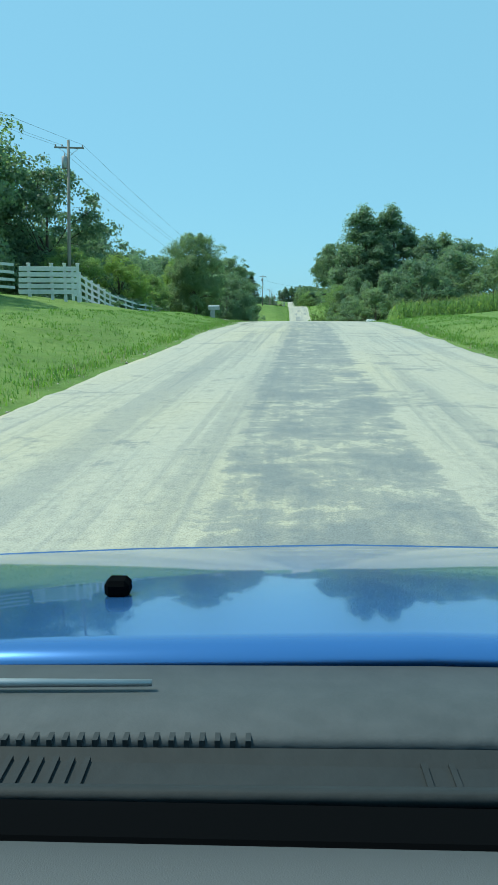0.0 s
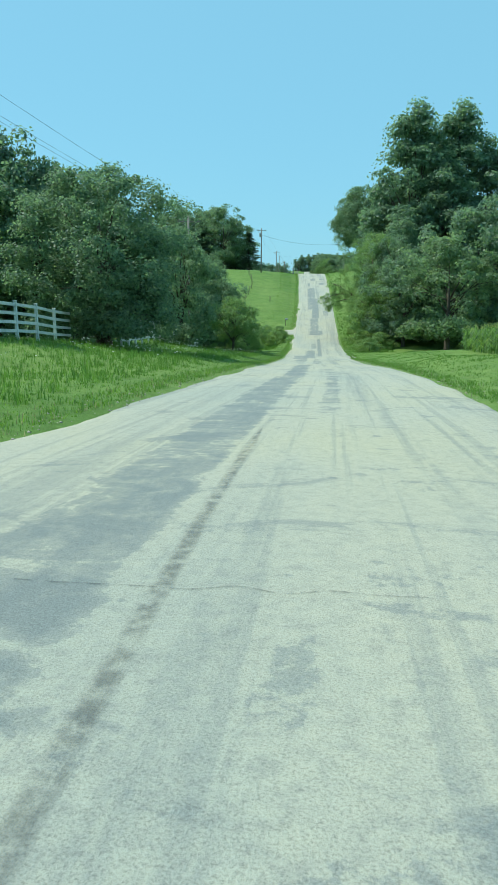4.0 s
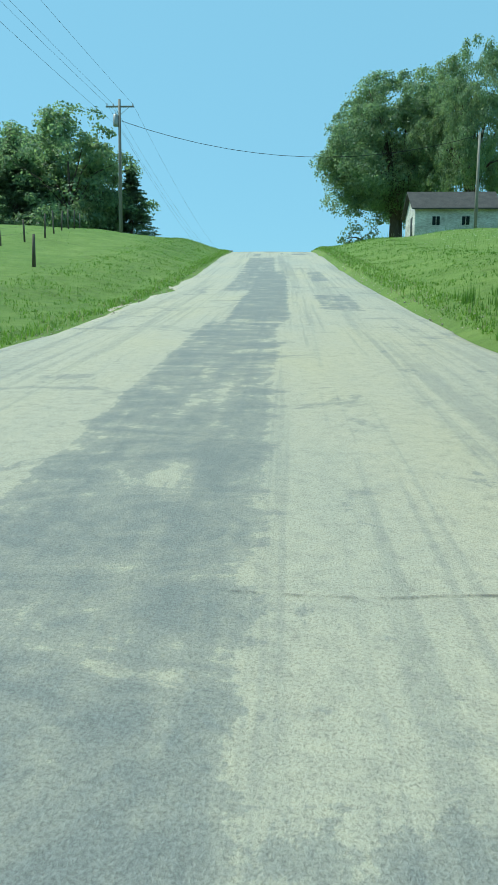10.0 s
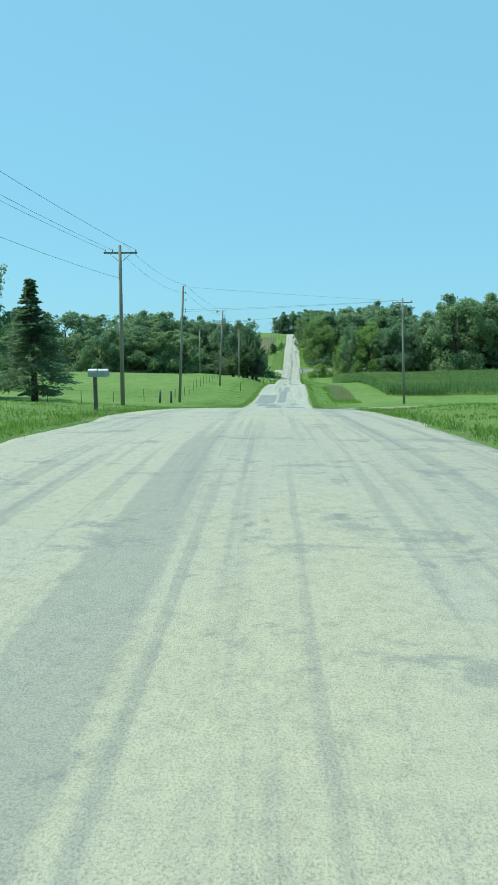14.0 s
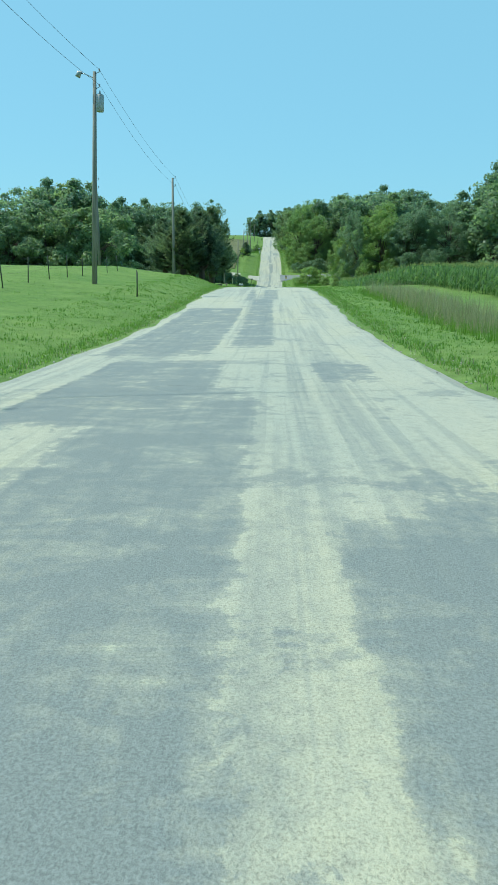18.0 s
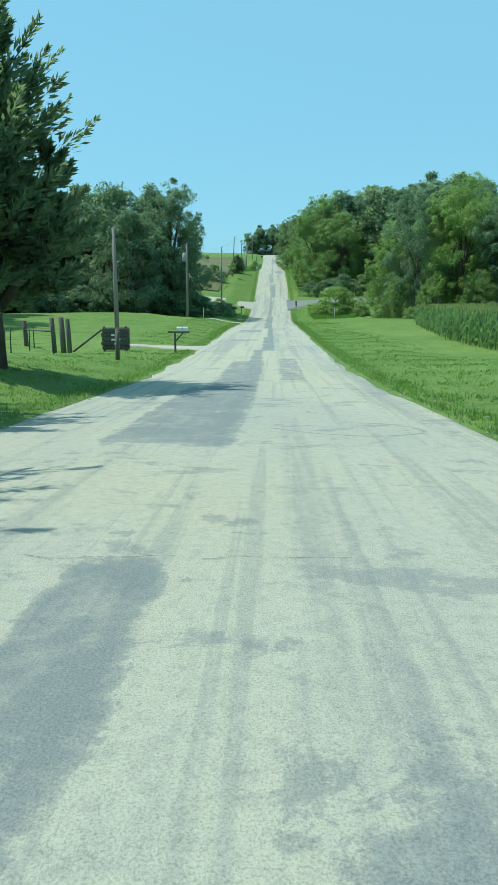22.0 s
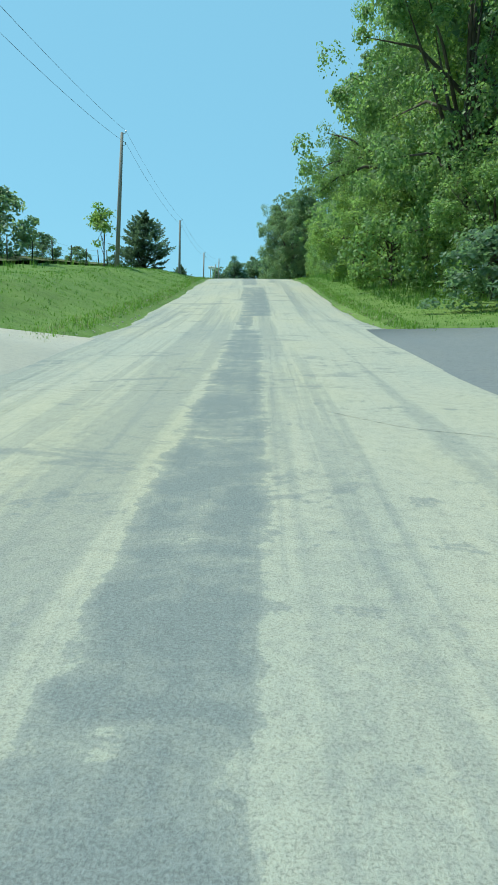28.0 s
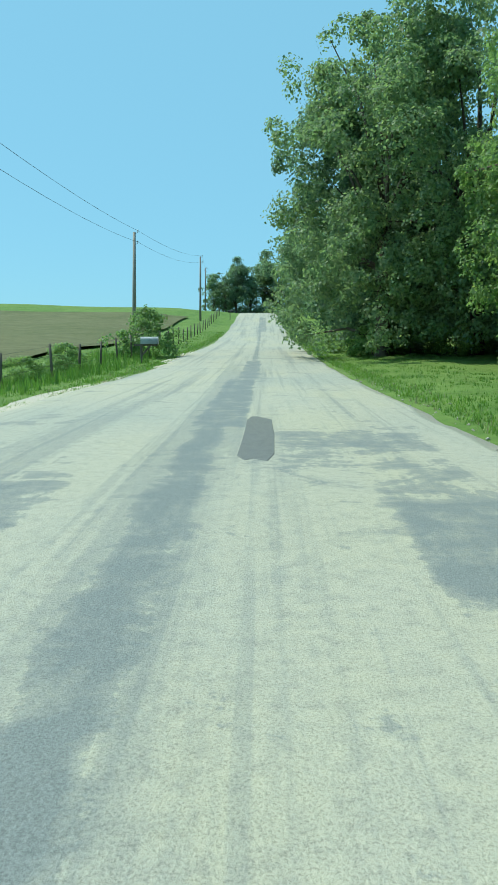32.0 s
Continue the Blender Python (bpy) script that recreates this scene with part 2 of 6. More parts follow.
M_GREY = worn("grey painted metal", (0.28, 0.29, 0.30), (0.45, 0.46, 0.47), 8, 0.5, 0.3, (1, 1, 1), 0.05)
M_WIRE = material("wire", (0.03, 0.03, 0.032), 0.6, 0.3)[0]
M_CERAM = material("insulator", (0.25, 0.22, 0.2), 0.25)[0]
M_ROOF = worn("dark shingle", (0.03, 0.03, 0.033), (0.09, 0.085, 0.08), 12, 0.9)
M_GLASS = material("dark window glass", (0.02, 0.025, 0.03), 0.08)[0]
M_BLACK = material("black paint", (0.015, 0.015, 0.015), 0.6)[0]
M_YELLOW = material("sign yellow", (0.65, 0.42, 0.02), 0.5)[0]
M_LOG = worn("greyed sign boards", (0.05, 0.042, 0.036), (0.15, 0.13, 0.115), 12, 0.9, 0, (0.1, 1, 1), 0.3)
M_BROWN = worn("brown stained boards", (0.035, 0.022, 0.015), (0.1, 0.065, 0.04), 12, 0.85)
M_SIGNWHITE = material("white marker", (0.75, 0.75, 0.73), 0.5)[0]
M_FIELD = grass_material("stubble field", (0.11, 0.125, 0.05), (0.18, 0.175, 0.085), (0.22, 0.205, 0.115))


# ---- shape of the land ----
def smooth(points):
    """A gliding curve through (position, value) pairs."""
    p, v = np.array(points, float).T
    fine = np.arange(p[0], p[-1], 1.0)
    lin = np.interp(fine, p, v)
    k = np.hanning(15)
    return fine, np.convolve(np.pad(lin, 7, mode="edge"), k / k.sum(), "valid")


ROAD_Z = [0.36, 0.68, 1.0, 1.16, 0.95, 0.58, -0.09, -1.0, -1.92, -2.95, -4.14, -5.19, -6.23, -6.95, -7.36, -7.29, -6.33, -4.83, -3.1, -1.14, 0.93, 2.73, 3.78, 3.86, 3.31, 2.36,
          1.12, 0.08, -0.85, -1.5, -1.79, -1.73, -1.7, -1.9, -2.4, -3.34, -4.11, -4.56, -4.93, -5.14, -5.41, -5.77, -6.3, -6.55, -6.08, -5.04, -3.8, -2.34, -0.6, 0.87, 2.02,
          2.62, 2.93, 3.25, 3.8, 4.4, 5.05, 5.9, 7.0, 8.25, 9.7]
ZY, ZV = smooth([(-400, -4), (-150, -2.5), (-60, -0.9), (-24, -0.2)] + [(12.0 * i, z) for i, z in enumerate(ROAD_Z)] + [(735, 11.3), (760, 12.6), (790, 12.6), (860, 9), (1000, 9), (1600, 9)])
XY, XV = smooth([(-400, -9), (-60, -3.8), (0, -2.45), (24, -1.9), (48, -1.3), (72, -0.95), (96, 0), (120, 0.3), (150, 0.6), (190, 1.0), (216, 1.1), (240, 0.8), (264, 0.3), (288, -0.6),
                 (312, -0.95), (340, -1.0), (372, -0.9), (400, -0.8), (440, -0.8), (480, -1.0), (520, -0.75), (545, -0.45), (570, -0.4), (600, -0.45), (640, -0.6), (700, -0.8), (1600, -3)])
HALF = 3.4
# height over the road at 60, 16, 8 and 4 m to either side
BANK_D = [-60, -16, -8, -4, 4, 8, 16, 60]
BANKS = [(-400, 2, 1.2, .5, 0, 0, .2, .6, 1.5), (20, 2.2, 1.4, .6, 0, 0, .3, .9, 2.0), (40, 2.2, 1.4, .55, 0, 0, .3, .9, 2.1), (54, 1.5, .6, -.1, 0, 0, .3, .9, 2.2), (62, 1.2, .4, -.2, 0, 0, .3, .9, 2.2), (95, 1.8, 1.2, .4, .1, 0, .4, 1.3, 2.6), (115, 1.9, 1.5, .6, .1, .1, .7, 1.4, 2),
         (130, 2, 1.8, .8, .1, .15, .8, 1.2, 1.6), (150, .5, .3, .3, 0, -.1, -.2, -.4, 0), (180, -.5, -1.2, -.7, -.1, 0, .2, .5, .8), (200, 1.5, .4, 0, -.1, .2, .7, 1.5, 2), (220, 3, 1.2, .6, 0, .4, 1.1, 1.9, 2.5),
         (250, 4, 2.0, 1.2, .1, .4, 1.0, 1.8, 2.6), (264, 2.0, .9, .35, 0, 0, .25, 1.2, 2.2), (282, 1.0, .6, .2, 0, 0, .15, .8, 1.5), (300, .8, .3, .1, 0, 0, .05, .2, .6), (325, 1, .4, .1, 0, 0, .1, .2, .4), (348, .6, .4, .2, 0, 0, -.1, 0, .2),
         (380, 1.5, 1.1, .4, 0, 0, -.25, -.3, .4), (410, 2.6, 2.1, 1.2, .1, 0, .1, .5, 1.5), (428, 1.5, 1.0, .5, 0, 0, .2, .5, 1.5), (446, .6, .3, .1, 0, 0, .1, .3, 1), (475, 1, .8, .5, 0, 0, .1, .3, 1), (495, 1.5, 1.5, .9, .1, 0, .2, .5, 1.5),
         (515, .6, .6, .4, 0, 0, .3, .6, 1), (528, .8, .8, .4, 0, .1, .4, .9, 1), (550, 2.2, 2.0, 1.4, .2, .1, .4, .8, 1), (585, 1.8, 1.3, .8, .1, .1, .3, .6, 1), (605, 1, .5, .05, -.05, 0, .2, .4, 1),
         (622, 1.2, .2, -.45, -.1, 0, .1, .3, 1), (642, .8, .2, -.2, -.1, 0, .1, .2, .5), (680, 1.2, .6, .2, 0, 0, .1, .2, .5), (730, 2, 1, .4, 0, 0, .1, .2, .5), (1600, 0, 0, 0, 0, 0, 0, 0, 0)]
BY = np.array([b[0] for b in BANKS], float)
BV = np.array([b[1:] for b in BANKS], float)


def road_x(y):
    return np.interp(y, XY, XV)


def road_z(y):
    return np.interp(y, ZY, ZV)


def land(x, y):
    """Height of the ground at x, y (arrays or numbers)."""
    x, y = np.broadcast_arrays(np.asarray(x, float), np.asarray(y, float))
    d = x - road_x(y)
    cols = np.stack([np.interp(y, BY, BV[:, i]) for i in range(8)], -1)
    rise = np.zeros(d.shape)
    for i in range(7):
        f = np.clip((d - BANK_D[i]) / (BANK_D[i + 1] - BANK_D[i]), 0, 1)
        f = f * f * (3 - 2 * f)
        rise += f * (cols[..., i + 1] - cols[..., i])
    rise += cols[..., 0]
    rise *= np.clip((np.abs(d) - 3.2) / 0.8, 0, 1)
    far = np.clip((np.abs(d) - 70) / 200, 0, 1)
    z = road_z(y) * (1 - 0.6 * far) + rise
    edge = np.clip((np.abs(d) - 3.2) / 2, 0, 1)
    z += edge * (0.05 * np.sin(x * 1.3 + 0.7 * y) * np.sin(y * 0.9) + 0.12 * np.sin(x * 0.31 + 2) * np.sin(y * 0.23))
    return z - np.where(np.abs(d) < HALF - 0.1, 0.10, 0.03 * (1 - edge))


def gz(x, y):
    return float(land(x, y))


# ---- mesh helpers ----
def fast_mesh(name, verts, faces, mat, smooth_faces=False):
    """verts (n, 3); faces (m, 3) or (m, 4)."""
    me = bpy.data.meshes.new(name)
    verts, faces = np.asarray(verts, np.float32), np.asarray(faces, np.int32)
    k = faces.shape[1]
    me.vertices.add(len(verts))
    me.vertices.foreach_set("co", verts.ravel())
    me.loops.add(faces.size)
    me.loops.foreach_set("vertex_index", faces.ravel())
    me.polygons.add(len(faces))
    me.polygons.foreach_set("loop_start", np.arange(0, faces.size, k, dtype=np.int32))
    if smooth_faces:
        me.polygons.foreach_set("use_smooth", np.ones(len(faces), bool))
    me.update(calc_edges=True)
    if mat:
        me.materials.append(mat)
    return me


def obj(name, mesh, parent=None, label=""):
    ob = new(name, mesh)
    if parent:
        ob.parent = parent
    if label:
        tagged(ob, label)
    return ob


def part(name, bm, mat, parent=None, label=""):
    me = bpy.data.meshes.new(name)
    bm.normal_update()
    bm.to_mesh(me)
    bm.free()
    me.materials.append(mat)
    return obj(name, me, parent, label)


def thing(name, x, y, z, turn=0.0, label="", category="", group="", kind=""):
    e = new(name)
    e.empty_display_size = 0.3
    e.matrix_world = pose(x, y, z, 0, 0, turn)
    return tagged(e, label, category, group, kind)


def box(bm, x0, x1, y0, y1, z0, z1, bevel=0.0, m=None):
    r = bmesh.ops.create_cube(bm, size=1)
    bmesh.ops.scale(bm, vec=(x1 - x0, y1 - y0, z1 - z0), verts=r["verts"])
    bmesh.ops.translate(bm, vec=((x0 + x1) / 2, (y0 + y1) / 2, (z0 + z1) / 2), verts=r["verts"])
    vs = r["verts"]
    if bevel:
        es = list({e for v in vs for e in v.link_edges})
        out = bmesh.ops.bevel(bm, geom=es, offset=bevel, segments=1, affect="EDGES")
        vs = list({v for f in out["faces"] for v in f.verts} | {v for v in vs if v.is_valid})
    if m is not None:
        bmesh.ops.transform(bm, matrix=m, verts=[v for v in vs if v.is_valid])
    return bm


def boxes(*specs, bevel=0.0, m=None):
    bm = bmesh.new()
    for s in specs:
        box(bm, *s, bevel=bevel, m=m)
    return bm


def tube(bm, points, radii, sides=8):
    """A tapered tube through points."""
    rings = []
    pts = [Vector(p) for p in points]
    for i, p in enumerate(pts):
        way = (pts[min(i + 1, len(pts) - 1)] - pts[max(i - 1, 0)]).normalized()
        a = way.orthogonal().normalized() if abs(way.z) < 0.95 else Vector((1, 0, 0))
        b = way.cross(a).normalized()
        a = b.cross(way)
        rings.append([bm.verts.new(p + radii[i] * (math.cos(2 * math.pi * k / sides) * a + math.sin(2 * math.pi * k / sides) * b)) for k in range(sides)])
    for r, q in zip(rings, rings[1:]):
        for k in range(sides):
            f = bm.faces.new((r[k], r[(k + 1) % sides], q[(k + 1) % sides], q[k]))
            f.smooth = True
    bm.faces.new(rings[0][::-1])
    bm.faces.new(rings[-1])
    return bm


# ---- ground, road and side roads ----
def grid(name, xs, ys, zfun, mat, kind="structure", label="", category=""):
    gx, gy = np.meshgrid(xs, ys)
    px = gx + road_x(gy)
    v = np.stack([px, gy, zfun(px, gy)], -1).reshape(-1, 3)
    n, m = len(ys), len(xs)
    i = np.arange((n - 1) * (m - 1))
    a = (i // (m - 1)) * m + i % (m - 1)
    ob = new(name, fast_mesh(name, v, np.stack([a, a + 1, a + m + 1, a + m], -1), mat, True))
    return tagged(ob, label, category, "", kind)


side = [3.15, 3.5, 4, 4.6, 5.3, 6.2, 7.2, 8.5, 10, 12, 14.5, 17.5, 21, 26, 33, 42, 55, 75, 110, 170, 280, 480, 800, 1300, 2400]
across = [-s for s in side[::-1]] + [-1.5, 0, 1.5] + side
along = list(np.arange(-60, 720, 2.0)) + list(np.arange(720, 1000, 10)) + [1050, 1150, 1300, 1600, 2200, 3500]
grid("ground", across, [-900, -400, -200, -110] + along, land, M_GRASS, label="mown green grass land rolling over low hills", category="ground")


def road_top(x, y):
    d = x - road_x(y)
    return road_z(y) + 0.02 - 0.012 * d * d / HALF + 0.006 * np.sin(y * 0.8 + x) * np.sin(y * 0.37)


def strip(name, mat, y0, y1, step, left, right, cols, zfun, label, category, kind="structure", lift=0.0, skirt=0.12, ragged=0.035, wear=None):
    """A paved strip along the road with ragged edges and a thickness of its own."""
    rng = np.random.default_rng(int(y0 * 3 + 7) % 1000 + 200)
    ys = np.arange(y0, y1 + step / 2, step)
    def fray():
        slow = np.interp(ys, ys[::14], rng.normal(0, 2.2, len(ys[::14])))
        return (np.convolve(rng.normal(0, 1, len(ys) + 6), [.2, .4, .6, 1, .6, .4, .2], "valid") + slow) * ragged

    jl, jr = fray(), fray()
    f = np.linspace(0, 1, cols)
    xs = (left + jl)[:, None] * (1 - f) + (right + jr)[:, None] * f
    gy = np.repeat(ys[:, None], cols, 1)
    px = xs + road_x(gy)
    z = zfun(px, gy) + lift
    top = np.stack([px, gy, z], -1)
    le, ri = top[:, :1].copy(), top[:, -1:].copy()
    le[..., 2] -= skirt
    ri[..., 2] -= skirt
    le[..., 0] -= skirt * 0.7
    ri[..., 0] += skirt * 0.7
    v = np.concatenate([le, top, ri], 1)
    n, m = v.shape[:2]
    i = np.arange((n - 1) * (m - 1))
    a = (i // (m - 1)) * m + i % (m - 1)
    me = fast_mesh(name, v.reshape(-1, 3), np.stack([a, a + 1, a + m + 1, a + m], -1), mat, True)
    flat = v.reshape(-1, 3)
    uv = np.stack([flat[:, 0] - road_x(flat[:, 1]), flat[:, 1]], -1).astype(np.float32)
    idx = np.empty(len(me.loops), np.int32)
    me.loops.foreach_get("vertex_index", idx)
    me.uv_layers.new(name="road")
    me.uv_layers["road"].data.foreach_set("uv", uv[idx].ravel())
    if wear is not None:
        w = me.attributes.new("wear", "FLOAT", "POINT")
        w.data.foreach_set("value", wear(uv[:, 0], uv[:, 1]).astype(np.float32))
    return tagged(new(name, me), label, category, "", kind)


# worn darker bands: from y, to y, left and right offset from the middle, strength
WEAR_HILL_ONE = [(2, 34, -0.75, 0.75, .47), (49.5, 58, -1.2, 0.5, .5), (46, 66, -2.6, -1.4, .42), (58, 74, 0.3, 1.3, .4), (72, 96, -1.5, -0.6, .5), (96, 116, -1.25, -0.5, .55), (84, 104, 0.2, 0.6, .35), (120, 131, -0.4, 0.3, .35),
                 (130, 132.5, -0.45, 2.0, .45), (130, 140, -1.9, -0.9, .52), (135, 137.7, -0.35, 2.0, .58), (143, 152, -2.4, -0.9, .52), (146, 164, -1.2, -0.2, .58), (150, 182, 0.12, 0.6, .62), (168, 176, -0.7, 0.0, .45), (186, 190.5, -1.1, 0.95, .6), (190, 203, -1.0, 0.4, .5)]
WEAR_HILL_TWO = [(206, 210.5, 1.3, 2.3, .52), (203, 223, -0.7, 0.55, .66), (212, 236, -1.5, 0.1, .5), (217, 223, 1.5, 2.2, .48), (238, 243, -1.35, -0.85, .58), (246, 249.5, -0.6, 0.6, .54), (240, 242.5, 1.3, 2.4, .66), (247, 249, 1.5, 2.8, .54), (241, 246, 0.55, 0.8, .45), (256, 264, 1.2, 2.4, .4), (305, 310, -2.6, 0.9, .46),
                 (307.5, 309, 1.1, 2.6, .54), (325.6, 345, -1.25, 0.35, .62), (326.5, 339.6, 0.85, 2.7, .66), (324.5, 336, -2.9, -1.6, .6), (338.7, 340.2, 1.35, 2.5, .7), (342, 349, -2.4, -0.3, .62), (346, 349, 1.2, 2.2, .5), (350, 367.6, -3.1, -0.75, .6), (352, 374, -0.45, 0.55, .6), (374, 386, 0.0, 0.85, .5), (373, 385, -0.95, -0.5, .5)]
WEAR_VALLEY = [(391, 396, -0.4, 0.08, .7), (396, 404, -0.74, 0.07, .64), (404, 412, -0.55, 0.0, .6), (400, 404, 1.3, 2.5, .5), (393, 397, 0.6, 2.2, .42), (396, 410, 0.5, 1.7, .45), (416.4, 426, -1.6, -0.3, .62), (422, 438, -1.1, 0.2, .55), (416, 447, -0.4, 0.12, .62), (428, 440, 0.8, 1.6, .42), (446, 462, 0.03, 0.75, .68), (460, 478, 0.3, 0.75, .74), (469, 475, -2.3, -0.2, .5), (478, 492, -0.1, 0.7, .74),
               (457, 459, -2.2, -0.3, .5), (490, 524, -0.4, 0.55, .64), (522, 548, -0.36, 0.3, .6), (548, 562, -0.3, 0.12, .5)]
WEAR_LAST = [(553, 566, -0.15, 0.7, .6), (562, 572, -0.5, 0.7, .5), (574, 581, -0.6, 0.35, .52), (580, 592, -0.75, 0.3, .47), (579, 590, 1.2, 1.7, .45), (592, 606, -0.1, 0.36, .55), (595, 606, 0.9, 2.9, .55), (604, 609, -0.2, 2.2, .42), (602, 620, -0.1, 0.26, .68),
             (612.8, 615.4, 1.6, 2.9, .6), (616, 619, 0.9, 2.6, .42), (612, 616, -1.6, -0.8, .45), (619, 630, -0.22, 0.52, .64), (630, 642, 0.0, 0.64, .64), (642, 700, 0.2, 0.5, .5), (690, 720, 0.1, 1.1, .5)]


def wear_at(d, y):
    """How worn the road is at an offset from its middle; soft at the edges."""
    out = np.zeros(len(d))
    for y0, y1, a, b, k in WEAR_HILL_ONE + WEAR_HILL_TWO + WEAR_VALLEY + WEAR_LAST:
        f = np.clip((np.minimum(d - a, b - d) + 0.06) / 0.13, 0, 1) * np.clip((np.minimum(y - y0, y1 - y) + 0.6) / 1.2, 0, 1)
        out = np.maximum(out, 1.22 * k * f)
    return out


strip("shoulder", M_SHOULDER, -60, 830, 0.5, -HALF - 0.36, HALF + 0.42, 3, road_top, "narrow strip of pale crumbled gravel and soil beside the road", "road shoulder", lift=-0.03, ragged=0.11)
strip("road", M_ROAD, -60, 830, 0.5, -HALF, HALF, 67, road_top, "pale grey chip-sealed country road, worn and patched", "road", ragged=0.05, wear=wear_at)

# ---- trees ----
def leaf_cloud(rng, centres, radii, per, size, flat=0.75, droop=0.0, slim=0.7, axis=None):
    """Small diamond leaves on the sunny shells of many clumps; returns verts and faces."""
    n = len(centres) * per
    c = np.repeat(centres, per, 0)
    r = np.repeat(radii, per)[:, None]
    u = rng.normal(0, 1, (n, 3))
    if axis is not None:
        out = c - axis
        out /= np.linalg.norm(out, axis=1, keepdims=True) + 1e-6
        u += 0.55 * out + [0, 0, 0.35]
    u /= np.linalg.norm(u, axis=1, keepdims=True)
    # a few sprigs of each clump reach out past the others
    lobe = 1 + 0.28 * np.sin(5.3 * u[:, :1] + 3.1 * c[:, 1:2]) * np.sin(6.1 * u[:, 1:2] + 2.3 * c[:, 2:3])
    p = c + u * r * lobe * (0.5 + 0.58 * rng.random((n, 1)) ** 0.7) * [1, 1, flat]
    if droop:
        p[:, 2] -= droop * rng.random(n) * np.repeat(radii, per)
    nrm = u * 0.75 + rng.normal(0, 0.5, (n, 3)) + [0, 0, 0.4]
    nrm /= np.linalg.norm(nrm, axis=1, keepdims=True)
    a = np.cross(nrm, rng.normal(0, 1, (n, 3)))
    a /= np.linalg.norm(a, axis=1, keepdims=True)
    b = np.cross(nrm, a)
    s = size * (0.65 + 0.7 * rng.random((n, 1)))
    v = np.stack([p - a * s, p + b * s * slim + nrm * s * 0.14, p + a * s, p - b * s * slim + nrm * s * 0.14], 1).reshape(-1, 3)
    return v, np.arange(4 * n).reshape(-1, 4)


def crown_clumps(rng, shape, count, height, spread, bare):
    """Clump centres inside a crown: boughs along the outline, each a bunch of clumps with gaps between."""
    def outline(h):
        if shape == "round":
            return math.sqrt(max(0.0, 1 - (2 * h - 0.9) ** 2 / 1.25))
        if shape == "oak":
            return math.sqrt(max(0.0, 1 - ((h - 0.38) / 0.66) ** 2))
        if shape == "tall":
            return 0.75 * min(1.0, 2.2 * h + 0.45) * (1 - h ** 3) ** 0.6
        if shape == "bush":
            return math.sqrt(max(0.0, 1 - h * h))
        return (1 - h) ** 0.9 + 0.02

    def place(low=0.25):
        h, a = rng.random(), rng.random() * 2 * math.pi
        wild = 0.45 if shape == "oak" else 1.0
        lobe = 1 + wild * (0.22 * math.sin(3 * a + 5 * h) + 0.17 * math.sin(5 * a - 11 * h) + 0.1 * math.sin(26 * h + 2 * a))
        r = outline(h) * lobe * math.sqrt(low + (1 - low) * rng.random())
        return Vector((r * math.cos(a) * spread, r * math.sin(a) * spread, bare + h * (height - bare)))

    if shape == "bush":
        return np.array([place() for _ in range(count)])
    boughs = []
    while len(boughs) < max(16, count // 9):
        c = place(0.4)
        if math.hypot(c.x, c.y) < 1.12 * spread * outline((c.z - bare) / (height - bare)):
            boughs.append((Vector((c.x * 0.93, c.y * 0.93, bare + 0.9 * (c.z - bare))), spread * rng.uniform(0.24, 0.4)))
    out = [place(0.05) for _ in range(count // 5)]
    while len(out) < count:
        c, rs = boughs[rng.integers(len(boughs))]
        u = Vector(rng.normal(0, 1, 3)).normalized()
        p = c + Vector((u.x, u.y, 0.75 * u.z + 0.1)) * rs * (0.55 + 0.45 * rng.random())
        p.z = max(p.z, bare)
        out.append(p)
    return np.array(out)


def trunk_mesh(name, bm):
    tr = bpy.data.meshes.new(name + " trunk")
    bm.to_mesh(tr)
    bm.free()
    tr.materials.append(M_BARK)
    return tr


